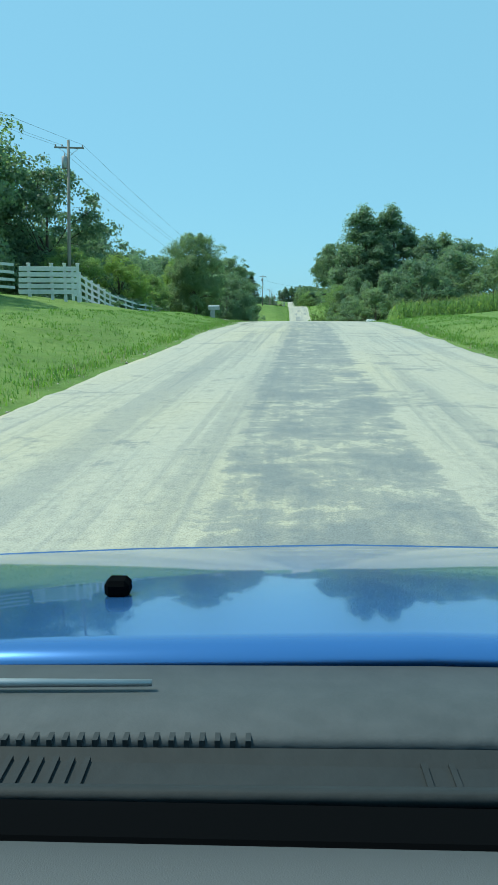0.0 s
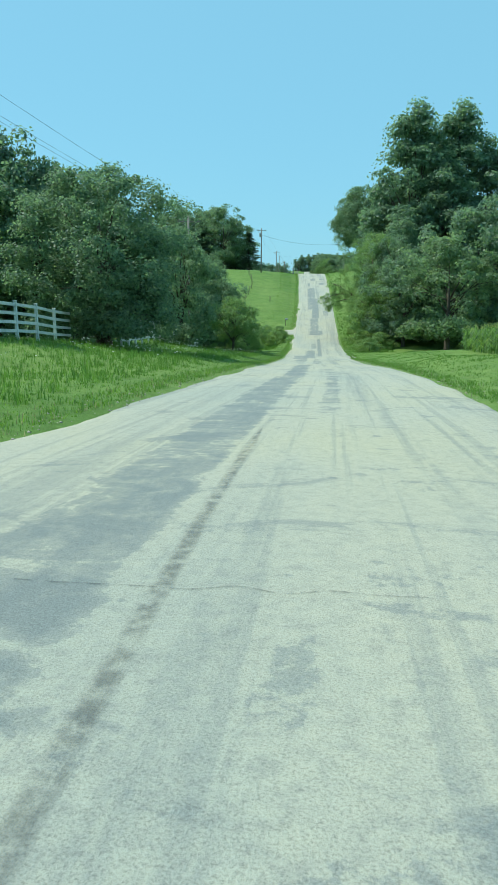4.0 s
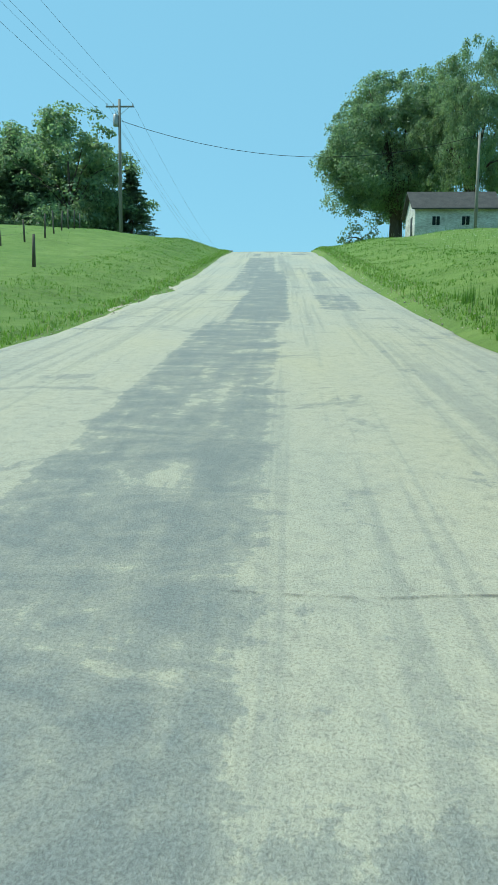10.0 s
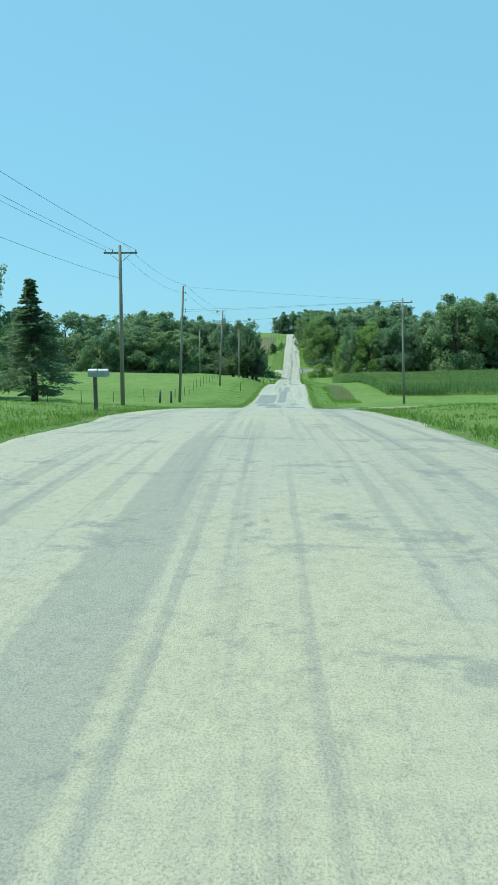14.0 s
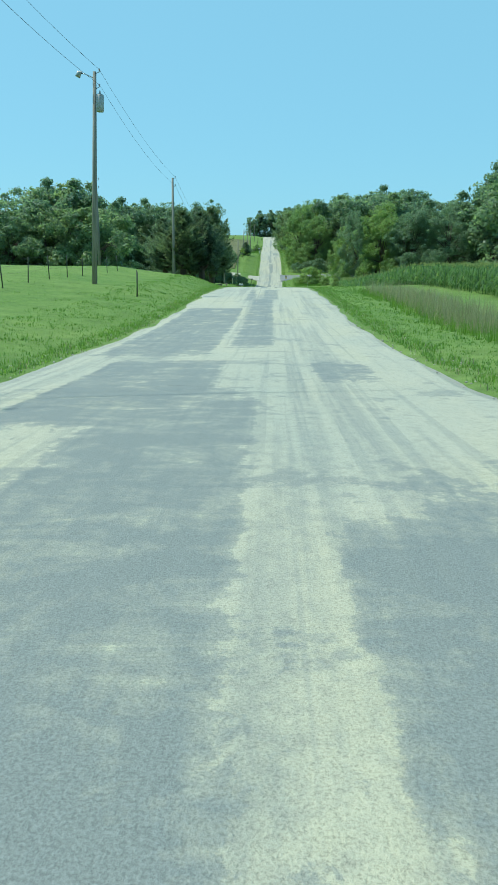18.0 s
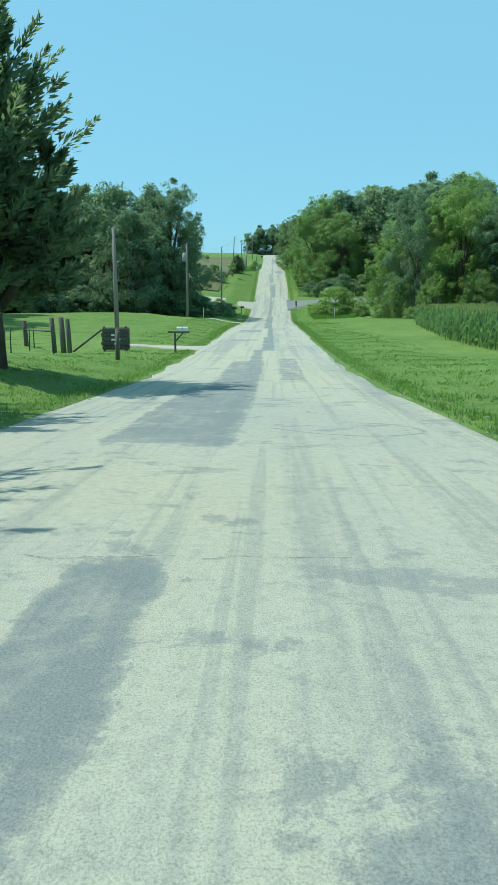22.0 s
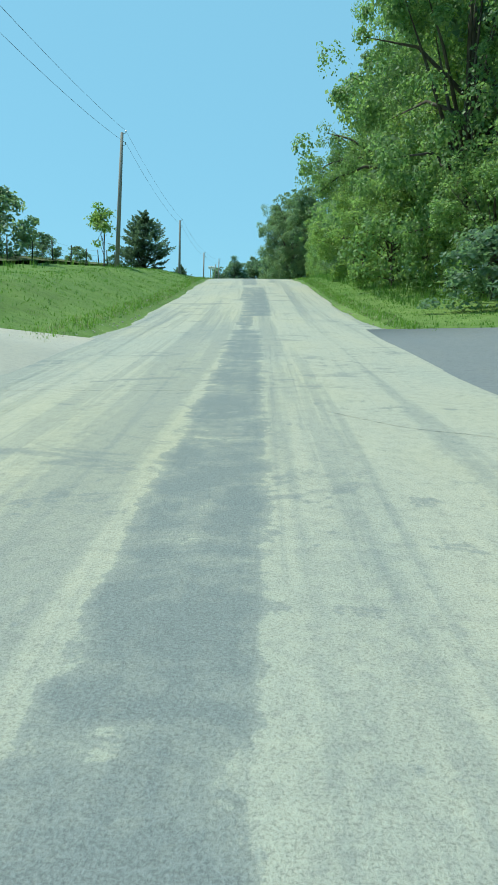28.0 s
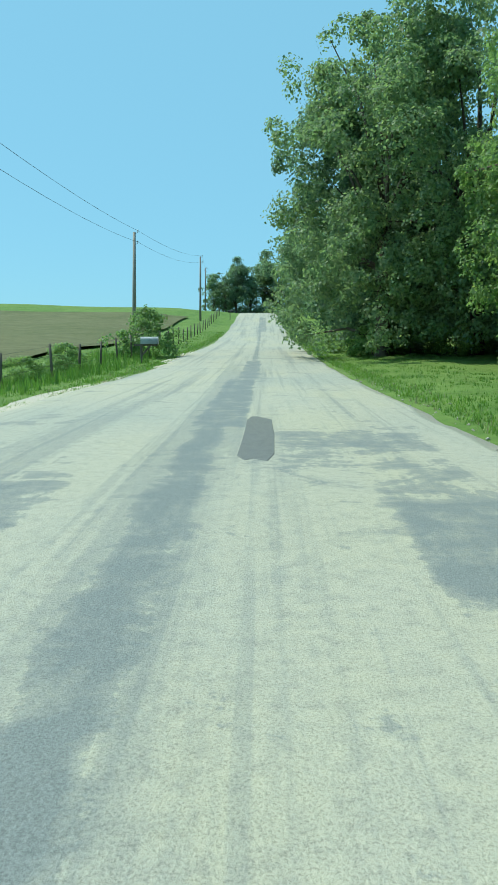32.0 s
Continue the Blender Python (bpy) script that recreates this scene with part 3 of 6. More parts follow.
def make_tree_meshes(name, seed, shape, height, spread, bare, clumps, per, leaf, clump, mat, trunk=0.3, droop=0.0, limbs=(), limb_leaves=11):
    """Trunk and crown of a broadleaf tree or bush. limbs: low boughs of their own, as runs of points."""
    rng = np.random.default_rng(seed)
    c = crown_clumps(rng, shape, clumps, height * 0.96, spread, bare)
    rad = clump * (0.55 + 0.75 * rng.random(len(c)))
    bm = bmesh.new()
    top = height * 0.74
    lean = [rng.normal(0, 0.02) * height for _ in range(2)]
    pts = [(lean[0] * t * t, lean[1] * t * t, -0.4 + t * (top + 0.4)) for t in (0, 0.04, 0.3, 0.6, 1)]
    tube(bm, pts, [trunk * 1.5, trunk * 1.1, trunk * 0.85, trunk * 0.5, trunk * 0.12], 9)
    if shape != "bush":
        order = rng.permutation(len(c))[: 24 if clumps > 50 else 9]
        for i in order:
            e = Vector(c[i])
            s = Vector(pts[2]).lerp(Vector(pts[3]), rng.random())
            s.z = min(s.z, e.z - 0.2)
            k = s.lerp(e, 0.5) + Vector((rng.normal(0, 0.2), rng.normal(0, 0.2), 0.12 * (e - s).length))
            tube(bm, [s, k, e], [trunk * 0.36, trunk * 0.2, trunk * 0.05], 5)
    extra, extra_r = [], []
    for way in limbs:
        way = [Vector(p) for p in way]
        tube(bm, way, [trunk * (0.34 - 0.29 * i / (len(way) - 1)) for i in range(len(way))], 6)
        for i in range(2, len(way)):
            for _ in range(limb_leaves):
                p = way[i - 1].lerp(way[i], rng.random()) + Vector(rng.normal(0, 0.32, 3))
                tube(bm, [way[i - 1].lerp(way[i], 0.4), p], [trunk * 0.06, trunk * 0.03], 4)
                extra.append(p)
                extra_r.append(clump * 0.6 * rng.uniform(0.6, 1.15))
    v, f = leaf_cloud(rng, c, rad, per, leaf, 0.72, droop, 0.7, np.array((0, 0, bare + 0.35 * (height - bare))))
    if extra:
        v2, f2 = leaf_cloud(rng, np.array(extra), np.array(extra_r), per // 2, leaf, 0.8, droop)
        f = np.concatenate([f, f2 + len(v)])
        v = np.concatenate([v, v2])
    v[:, 2] = np.maximum(v[:, 2], 0.05)
    return trunk_mesh(name, bm), fast_mesh(name + " crown", v, f, mat)


def make_conifer_meshes(name, seed, height, spread, bare, fronds, per, needle, lift, belly, mat, trunk=0.25, leaders=0):
    """A conifer of tapering fronds. lift: how far they point up; belly: at what share of the height the crown is widest."""
    rng = np.random.default_rng(seed)
    V = []
    stems = [(0.0, 0.0, height)]
    for k in range(leaders):
        a, r = 2 * math.pi * (k + rng.random() * 0.7) / leaders, spread * rng.uniform(0.3, 0.55)
        stems.append((r * math.cos(a), r * math.sin(a), height * rng.uniform(0.6, 0.86)))
    bm = bmesh.new()
    for i, (sx, sy, top) in enumerate(stems):
        k = 1 if i == 0 else 0.45
        tube(bm, [(0, 0, -0.4 if i == 0 else bare * 0.8), (sx * 0.8, sy * 0.8, bare + 0.35 * (top - bare)), (sx, sy, top * 0.9)], [trunk * 1.3 * k, trunk * 0.8 * k, 0.02], 8)
    for j in range(fronds):
        sx, sy, top = stems[0] if rng.random() < 0.5 or leaders == 0 else stems[rng.integers(1, len(stems))]
        h = rng.random() ** 0.9
        wide = spread if (sx, sy) == (0.0, 0.0) else spread * 0.52
        full = wide * (min(1.0, (h + 0.14) / (belly + 0.14)) if h < belly else ((1 - h) / (1 - belly)) ** (0.62 if lift > 0.3 else 0.9))
        a = rng.random() * 2 * math.pi
        r0 = full * rng.uniform(0.05, 0.55)
        ln = max(0.35, full * rng.uniform(0.45, 0.75)) * (1 + 0.25 * math.sin(3 * a + 9 * h))
        up = lift * (0.4 + 1.5 * h)
        d = np.array([math.cos(a), math.sin(a), up])
        d /= np.linalg.norm(d)
        base = np.array([sx + r0 * math.cos(a), sy + r0 * math.sin(a), bare + h * (top - bare) - 0.15])
        if j % 5 == 0:
            tube(bm, [(sx * 0.9, sy * 0.9, base[2] - 0.2), tuple(base), tuple(base + 0.8 * ln * d)], [0.035, 0.025, 0.008], 4)
        q = rng.random((per, 1))
        girth = 0.3 * ln * (1 - q) ** 0.8 + 0.03
        off = rng.normal(0, 1, (per, 3)) * [1, 1, 0.6]
        off /= np.linalg.norm(off, axis=1, keepdims=True)
        p = base + d * ln * q + off * girth * rng.random((per, 1)) ** 0.5
        p[:, 2] -= 0.12 * ln * q[:, 0] ** 2 * (1 if lift < 0.3 else -1)
        way = d * 0.8 + off * 0.6
        way /= np.linalg.norm(way, axis=1, keepdims=True)
        side_w = np.cross(way, rng.normal(0, 1, (per, 3)))
        side_w /= np.linalg.norm(side_w, axis=1, keepdims=True)
        sz = needle * (0.6 + 0.8 * rng.random((per, 1))) * (0.7 + 0.3 * (1 - q))
        V.append(np.stack([p - way * sz, p + side_w * sz * 0.3, p + way * sz, p - side_w * sz * 0.3], 1).reshape(-1, 3))
    v = np.concatenate(V)
    v[:, 2] = np.maximum(v[:, 2], 0.05)
    return trunk_mesh(name, bm), fast_mesh(name + " crown", v, np.arange(len(v)).reshape(-1, 4), mat)


OAK_LIMB = [[(-0.2, 0, 1.3), (-1.0, -0.1, 1.9), (-2.0, 0, 2.2), (-3.1, 0.1, 2.65), (-3.8, 0, 2.6)], [(-1.6, 0, 2.15), (-2.4, -0.2, 1.9), (-2.8, -0.2, 1.4), (-2.95, -0.2, 0.9)]]
ROAD_LIMB = [[(-0.1, 0, 4.2), (-2.4, 0.3, 5.9), (-4.6, 0.6, 6.3), (-6.0, 0.7, 6.0), (-7.3, 0.8, 5.4)], [(-2.2, 0, 5.6), (-4.2, -0.9, 5.5), (-5.8, -1.2, 4.9), (-6.8, -1.3, 4.2)], [(-2.6, 0.4, 6.0), (-4.8, 1.4, 7.4), (-6.2, 1.9, 7.8)]]
KINDS = {
    "broad_a": make_tree_meshes("broad_a", 11, "round", 14, 5.0, 1.6, 250, 85, 0.14, 0.98, M_LEAF, 0.3),
    "broad_b": make_tree_meshes("broad_b", 12, "round", 12, 4.4, 1.0, 230, 85, 0.13, 0.92, M_LEAF, 0.26),
    "dome": make_tree_meshes("dome", 29, "round", 10.2, 3.9, 1.1, 400, 210, 0.072, 0.78, M_LEAF, 0.4),
    "light": make_tree_meshes("light", 13, "round", 11, 4.3, 0.6, 220, 115, 0.098, 0.8, M_LEAF2, 0.22, 0.15),
    "tall": make_tree_meshes("tall", 14, "tall", 26, 5.6, 3.0, 420, 80, 0.18, 1.25, M_LEAF, 0.4),
    "oak": make_tree_meshes("oak", 15, "oak", 15, 5.6, 4.4, 520, 170, 0.085, 0.85, M_LEAF, 0.46, 0.0, OAK_LIMB, 4),
    "cedar": make_conifer_meshes("cedar", 16, 10.0, 3.3, 1.7, 430, 100, 0.16, 0.6, 0.32, M_CEDAR, 0.3, 6),
    "spruce": make_conifer_meshes("spruce", 30, 12, 3.4, 0.8, 380, 100, 0.15, 0.05, 0.1, M_CEDAR, 0.22, 0),
    "near_a": make_tree_meshes("near_a", 23, "round", 15, 5.2, 0.5, 520, 170, 0.072, 0.68, M_LEAF2, 0.3, 0.12),
    "near_c": make_tree_meshes("near_c", 27, "round", 15, 5.4, 3.4, 360, 270, 0.056, 0.8, M_LEAF2, 0.3, 0.35, ROAD_LIMB),
    "near_b": make_tree_meshes("near_b", 24, "round", 15, 5.4, 0.5, 480, 150, 0.078, 0.7, M_LEAF, 0.34, 0.04),
    "cedar_bush": make_conifer_meshes("cedar_bush", 26, 4.4, 2.1, 0.1, 260, 90, 0.1, 0.55, 0.25, M_CEDAR, 0.09, 4),
    "far_a": make_tree_meshes("far_a", 17, "round", 13, 5.3, 0.4, 170, 62, 0.18, 0.95, M_LEAF, 0.28),
    "far_b": make_tree_meshes("far_b", 18, "tall", 16, 5.0, 0.6, 170, 62, 0.18, 0.95, M_LEAF, 0.28),
    "far_c": make_tree_meshes("far_c", 19, "round", 10, 4.8, 0.4, 150, 70, 0.16, 0.9, M_LEAF, 0.24),
    "bush": make_tree_meshes("bush", 20, "bush", 2.2, 1.7, 0.1, 60, 88, 0.066, 0.42, M_LEAF2, 0.05),
    "bush_dark": make_tree_meshes("bush_dark", 21, "bush", 2.6, 1.9, 0.1, 60, 100, 0.068, 0.46, M_LEAF, 0.06),
    "sapling": make_tree_meshes("sapling", 22, "tall", 4.5, 1.0, 1.2, 26, 50, 0.085, 0.42, M_LEAF2, 0.05),
}
TALL = {"broad_a": 14, "broad_b": 12, "dome": 10.2, "light": 11, "tall": 26, "oak": 15, "near_a": 15, "near_c": 15, "near_b": 15, "cedar": 10.2, "spruce": 12, "cedar_bush": 4.5, "far_a": 11.9, "far_b": 14.6, "far_c": 9.2, "bush": 2.2, "bush_dark": 2.6, "sapling": 4.5}
SAY = {"broad_a": ("dense broadleaf tree with a dark green crown", "tree"), "broad_b": ("round dark green broadleaf tree by the road", "tree"), "light": ("light green broadleaf tree with a full crown", "tree"),
       "dome": ("domed dark green tree with a short trunk by the fence", "tree"), "spruce": ("dark layered spruce with drooping boughs to the ground", "tree"),
       "tall": ("very tall slender broadleaf tree with open top", "tree"), "oak": ("old spreading oak with thick trunk and low limbs", "tree"), "cedar": ("dark many-pointed cedar with upswept feathery branches", "tree"),
       "near_a": ("tall leafy tree with light green sprays", "tree"), "near_c": ("leafy tree with a long limb hanging over the road", "tree"), "near_b": ("tall leafy tree with a grey-green crown to the ground", "tree"),
       "cedar_bush": ("young bushy cedar branching from the ground", "tree"),
       "far_a": ("dense green tree in a far wood", "tree"), "far_b": ("tall green tree in a far wood", "tree"), "far_c": ("light green tree in a far wood", "tree"),
       "bush": ("light green roadside bush with small leaves", "bush"), "bush_dark": ("dark green roadside bush with dense leaves", "bush"), "sapling": ("thin young tree with sparse light leaves", "tree")}
tree_rng = random.Random(5)


def plant(kind, x, y, high, wide=None, turn=None, sink=0.1, group=""):
    """One tree or bush, its crown scaled to a height and, if told, a half width."""
    k = high / TALL[kind]
    w = k if wide is None else wide * k
    label, cat = SAY[kind]
    e = new("bush" if cat == "bush" else ("cedar_tree" if kind.startswith("cedar") else "spruce_tree" if kind == "spruce" else "oak_tree" if kind == "oak" else "tree"))
    e.matrix_world = pose(x, y, gz(x, y) - sink, 0, 0, tree_rng.random() * 360 if turn is None else turn)
    e.scale = (w, w, k)
    tagged(e, label, cat, group)
    tr, cr = KINDS[kind]
    obj("trunk", tr, e)
    obj("crown", cr, e)
    return e


def wood(kinds, x0, x1, y0, y1, count, low, high, group, seed):
    r = random.Random(seed)
    for i in range(count):
        x, y = r.uniform(x0, x1), y0 + (y1 - y0) * (i + r.random()) / count
        plant(r.choice(kinds), x, y, r.uniform(low, high), r.uniform(0.9, 1.25), group=group)


# first stretch, left of the road behind the white fence
for x, y, h, w in ((-28.5, 53, 17.5, 0.9), (-24, 63, 14, 0.95), (-23, 74, 11, 1.0), (-30, 62, 19, 0.95), (-33, 74, 14, 1.1), (-18.2, 75, 5.6, 1.35), (-22, 80, 6.5, 1.4), (-33, 48, 19, 1.0), (-19.5, 25, 13, 0.75), (-20, 31, 12, 0.65), (-27, 90, 12, 1.2), (-38, 96, 14, 1.2)):
    plant("near_b" if y < 32 else "broad_a" if h > 8 else "light", x, y, h, w, group="trees behind the white fence")
plant("dome", -12.6, 76.2, 9.8, 0.78, 30, group="trees behind the white fence")
plant("near_a", -18.6, 105, 12.4, 0.72, 60, group="trees behind the white fence")
plant("dome", -12.6, 114.7, 10.4, 1.16, 200, group="trees behind the white fence")
for x, y, h, w in ((-18.6, 67, 6.2, 1.2), (-21, 59, 6.0, 1.2), (-20.5, 92, 6.8, 1.2), (-24, 99, 10, 1.2), (-20.5, 104, 6.9, 1.1)):
    plant("light" if h < 7 else "broad_b", x, y, h, w, group="trees behind the white fence")
for x, y, h in ((-19, 50, 2.2), (-18.3, 57, 2.4), (-17.8, 63, 2.2), (-17.6, 70, 2.4), (-19.5, 76, 3.0), (-17.6, 81, 2.6), (-18.2, 87, 3.0), (-17.0, 93, 2.6), (-19, 101, 3.0), (-18.5, 107, 2.8), (-18, 122, 3.0), (-18, 134, 2.6)):
    plant("bush_dark", x, y, h, 1.35, group="undergrowth behind the white fence")
for x, y, h, w in ((-19, 121, 12.5, 0.85), (-10.8, 131, 9.5, 0.8), (-22, 121, 14, 1.0), (-30, 135, 17, 1.0), (-36, 112, 16, 1.1), (-22, 138, 14, 1.0)):
    plant("broad_b", x, y, h, w, group="trees behind the white fence")
wood(["broad_a", "broad_b"], -48, -19, 142, 176, 8, 13, 17, "trees below the hill", 3)
wood(["tall", "broad_a"], -62, -36, 165, 200, 8, 22, 29, "trees below the hill", 4)
for x, y, h, w in ((-8.8, 153, 6.4, 1.2), (-7.6, 158.5, 4.4, 1.35), (-11, 164, 9.5, 0.9), (-14, 160, 12, 0.8), (-12, 170, 7, 1.1), (-16, 196, 11, 0.8), (-21, 200, 13, 0.9), (-11.5, 201, 2.6, 1.2)):
    plant("light" if h < 7 else "broad_b", x, y, h, w, group="trees below the hill")
for x, y, h, w in ((-8.5, 172, 2.2, 1.1), (-6.4, 175, 2.0, 1.2), (-9.8, 177, 2.6, 1.3), (-5.2, 179.5, 1.9, 1.2), (-7.4, 181, 2.4, 1.2), (-5.0, 183, 1.8, 1.2), (-7.0, 185, 2.1, 1.2), (-12, 183, 2.4, 1.2), (-9.6, 185, 2.4, 1.2), (-4.9, 186, 1.4, 1.2), (-5.0, 187.8, 1.5, 1.2), (-11, 188, 1.8, 1.2)):
    plant("bush", x, y, h, w, group="bushes on the left verge")
plant("bush_dark", -13.5, 201, 2.4, 1.0)
# right of the road before the hill
for x, y, h in ((16.4, 195, 34.5), (24, 198, 34.5), (33, 192, 27), (20.5, 206, 30), (21, 193, 27), (29, 200, 29), (12.6, 200, 23), (38, 197, 27)):
    plant("tall", x, y, h, 1.1, group="tall trees on the right")
for x, y, h, w in ((12.5, 171, 12.5, 1.1), (13, 180, 13, 1.15), (17, 164, 15, 1.1), (22, 172, 19, 1.0), (28, 168, 22, 1.0), (36, 176, 24, 1.0), (44, 170, 23, 1.0), (52, 182, 25, 1.0), (42, 192, 26, 1.0), (61, 190, 26, 1.0)):
    plant("broad_a", x, y, h, w, group="trees on the right bank")
for x, y, h, w in ((9.5, 174, 9, 1.1), (12.0, 189, 8, 1.1), (13.5, 197, 8, 1.1)):
    plant("light", x, y, h, w, group="trees on the right bank")
for x, y, h in ((6.2, 161.5, 0.9), (7.4, 163.8, 1.7), (6.0, 168, 0.8), (7.0, 171, 1.2), (6.1, 174.5, 0.8), (5.9, 179, 0.7), (9.2, 168, 2.2), (8.6, 176, 1.9), (8.0, 184, 1.6), (6.2, 186.5, 0.8), (6.9, 187.6, 0.9), (6.6, 189.4, 0.8), (7.6, 190, 0.7), (7.2, 192, 0.6)):
    plant("bush", x, y, h, 1.2, group="bushes on the right verge")
# hilltop
plant("near_c", 9.0, 182, 15.5, 0.95, 0, group="trees on the right bank")
plant("near_b", 12.4, 177, 16, 0.85, 200, group="trees on the right bank")
plant("broad_a", 13, 186, 18, 0.8, group="trees on the right bank")
plant("oak", 15.6, 283.5, 24.5, 0.94, 0, group="oaks by the shed")
plant("oak", 16.4, 285.2, 23.5, 0.9, 200, group="oaks by the shed")
plant("oak", 22.5, 273, 23.5, 0.6, 160, group="oaks by the shed")
for x, y, h, k in ((-24, 276, 18.5, "broad_a"), (-29, 284, 19, "broad_a"), (-36.7, 290, 20.5, "broad_a"), (-21, 280, 14, "broad_b"), (-33, 282, 17, "broad_b"), (-46, 296, 20, "broad_b"), (-54, 302, 19, "broad_a"), (-41, 290, 18, "broad_a"), (-17.5, 280, 12.5, "spruce"), (-31, 277, 16, "spruce"), (-22.5, 281, 14, "spruce")):
    plant(k, x, y, h, 1.4 if k == "spruce" else 1.0, group="trees on the hilltop")
plant("broad_b", -36, 348, 17, 0.8)
plant("spruce", -26.4, 341, 12.7, 1.35)
# woods beyond the fields
wood(["far_a", "far_b"], -160, -26, 470, 520, 34, 17, 21, "left wood", 8)
wood(["far_a", "far_c"], -130, -30, 462, 474, 24, 11, 15, "left wood", 21)
wood(["far_a", "far_b"], -70, -32, 518, 540, 12, 17, 19, "left wood", 9)
wood(["far_a", "far_b"], 26, 110, 500, 560, 30, 15, 21, "right wood", 10)
wood(["far_a", "broad_a", "far_b"], 22, 50, 555, 600, 15, 17, 22, "right wood", 11)
wood(["far_a", "far_b"], 44, 100, 486, 528, 16, 22, 26, "right wood", 14)
for k, x, y, h, w in (("tall", -19, 522, 20, 1.0), ("broad_a", -24, 517, 20, 0.85), ("broad_a", -28, 527, 20, 0.9), ("near_b", -15.8, 526, 15.5, 0.85), ("near_b", -15.9, 521, 20.8, 0.78), ("broad_a", -20.5, 512, 16, 0.8)):
    plant(k, x, y, h, w, group="left wood")
for x, y, h in ((-10.5, 519, 2.2), (-8.6, 523, 1.9), (-7.4, 527, 1.6), (-11.5, 526, 2.6), (-9.4, 531, 1.8), (-13, 516, 2.0), (-6.8, 521, 1.1)):
    plant("bush_dark", x, y, h, 1.2, group="shrubs under the left wood")
for x, y, h in ((7.2, 527, 1.5), (9.5, 524, 1.8), (9.6, 522, 4.2), (11.6, 520.5, 2.4), (13.4, 518, 1.5), (8.4, 533, 1.5), (16.5, 530, 2.8), (12.5, 516.5, 1.2), (15.5, 513, 1.8), (19, 507, 1.6), (23, 502, 1.8), (28, 498, 1.8)):
    plant("bush", x, y, h, 1.25, group="shrubs by the side road")
for k, x, y, h, w in (("near_b", 20.5, 513.5, 19, 0.72), ("near_a", 25.5, 509, 19.5, 0.8), ("near_b", 32, 505, 19, 0.9), ("near_a", 18.8, 521, 14.5, 0.8), ("near_b", 39, 500, 18, 0.9), ("near_a", 26, 519, 18, 0.85), ("light", 17.4, 512, 6.0, 0.8), ("light", 21.5, 507.5, 5.6, 0.9), ("light", 27, 503.5, 6.4, 0.9)):
    plant(k, x, y, h, w, group="trees by the side road")
# cedars on the left
for x, y, h, w in ((-7.8, 427, 10.0, 1.05), (-7.8, 413.6, 7.3, 1.3), (-9.6, 412.0, 7.0, 1.4), (-9.4, 419.5, 7.8, 1.3), (-12.0, 415.5, 6.6, 1.4)):
    plant("cedar", x, y, h, w, group="cedars by the road")
# last stretch, right
for x, y, h, k, w in ((8.9, 563.5, 19, "near_a", 0.84), (10.2, 584, 14, "near_a", 0.75), (13, 557, 16, "near_a", 0.9), (12, 578, 19, "broad_a", 0.9), (15, 568, 20, "broad_a", 0.9), (8.6, 558, 6, "light", 1.0), (6.8, 568, 6, "light", 1.1), (7.0, 579, 6.5, "light", 1.1),
                      (8.0, 591, 7, "light", 0.9), (9.6, 599, 13, "near_b", 0.75), (13, 588, 15, "broad_a", 1), (8.2, 605, 7, "light", 1), (9.6, 612, 9, "near_a", 0.95), (14, 603, 14, "broad_a", 1), (9.2, 619, 10, "near_a", 0.9), (11.5, 626, 11, "light", 0.9),
                      (5.9, 645, 16.5, "near_b", 0.95), (6.3, 651, 17.5, "near_b", 0.9), (10.5, 645, 18.5, "near_b", 0.85), (14.5, 643, 15, "near_b", 0.9), (8.4, 653, 15, "broad_a", 0.9), (12.0, 634.5, 15.5, "near_a", 0.85), (18, 650, 15, "broad_a", 1)):
    plant(k, x, y, h, w, group="trees along the last stretch")
plant("near_c", 10.6, 576, 18, 0.86, 0, group="trees along the last stretch")
plant("near_a", 12.5, 570, 20, 0.8, 90, group="trees along the last stretch")
wood(["far_a", "far_b"], 12, 28, 650, 690, 9, 12, 15, "trees along the last stretch", 12)
wood(["far_a", "far_b"], 6.5, 26, 680, 785, 26, 12, 16, "far trees on the skyline", 13)
for x, y, h in ((-13.5, 796, 10), (-10.5, 801, 13.5), (-7.5, 798, 15.5), (-4, 803, 16), (-0.5, 806, 17), (4, 801, 17.5), (8.5, 806, 18), (13, 800, 17), (18, 805, 18.5), (24, 799, 17), (-11.5, 808, 11), (10, 792, 14)):
    plant("far_a" if int(y) % 2 else "far_b", x, y, h, 1.05, group="far trees on the skyline")
for x, y, h in ((5.6, 646, 1.5), (7.5, 646, 1.7), (9.5, 645, 1.5), (4.9, 651, 1.4), (12, 645, 1.6), (5.2, 658, 1.8)):
    plant("bush", x, y, h, 1.3, group="shrubs under the last trees")
for x, y, h in ((-14, 519, 3.8), (-17, 517, 4.2), (-20.5, 515, 4.0), (-24.5, 514, 4.4), (-13, 524.5, 3.2), (-28, 512, 4.2), (-32, 510, 4.4)):
    plant("bush_dark", x, y, h, 1.15, group="shrubs under the left wood")
for x, y, h in ((10, 551, 3.0), (13.5, 550, 3.8), (17.5, 549.5, 3.6), (22, 549, 4.2), (27, 548.5, 4.0), (33, 548, 4.4), (7.6, 553, 2.6)):
    plant("bush_dark", x, y, h, 1.2, group="shrubs under the right wood")

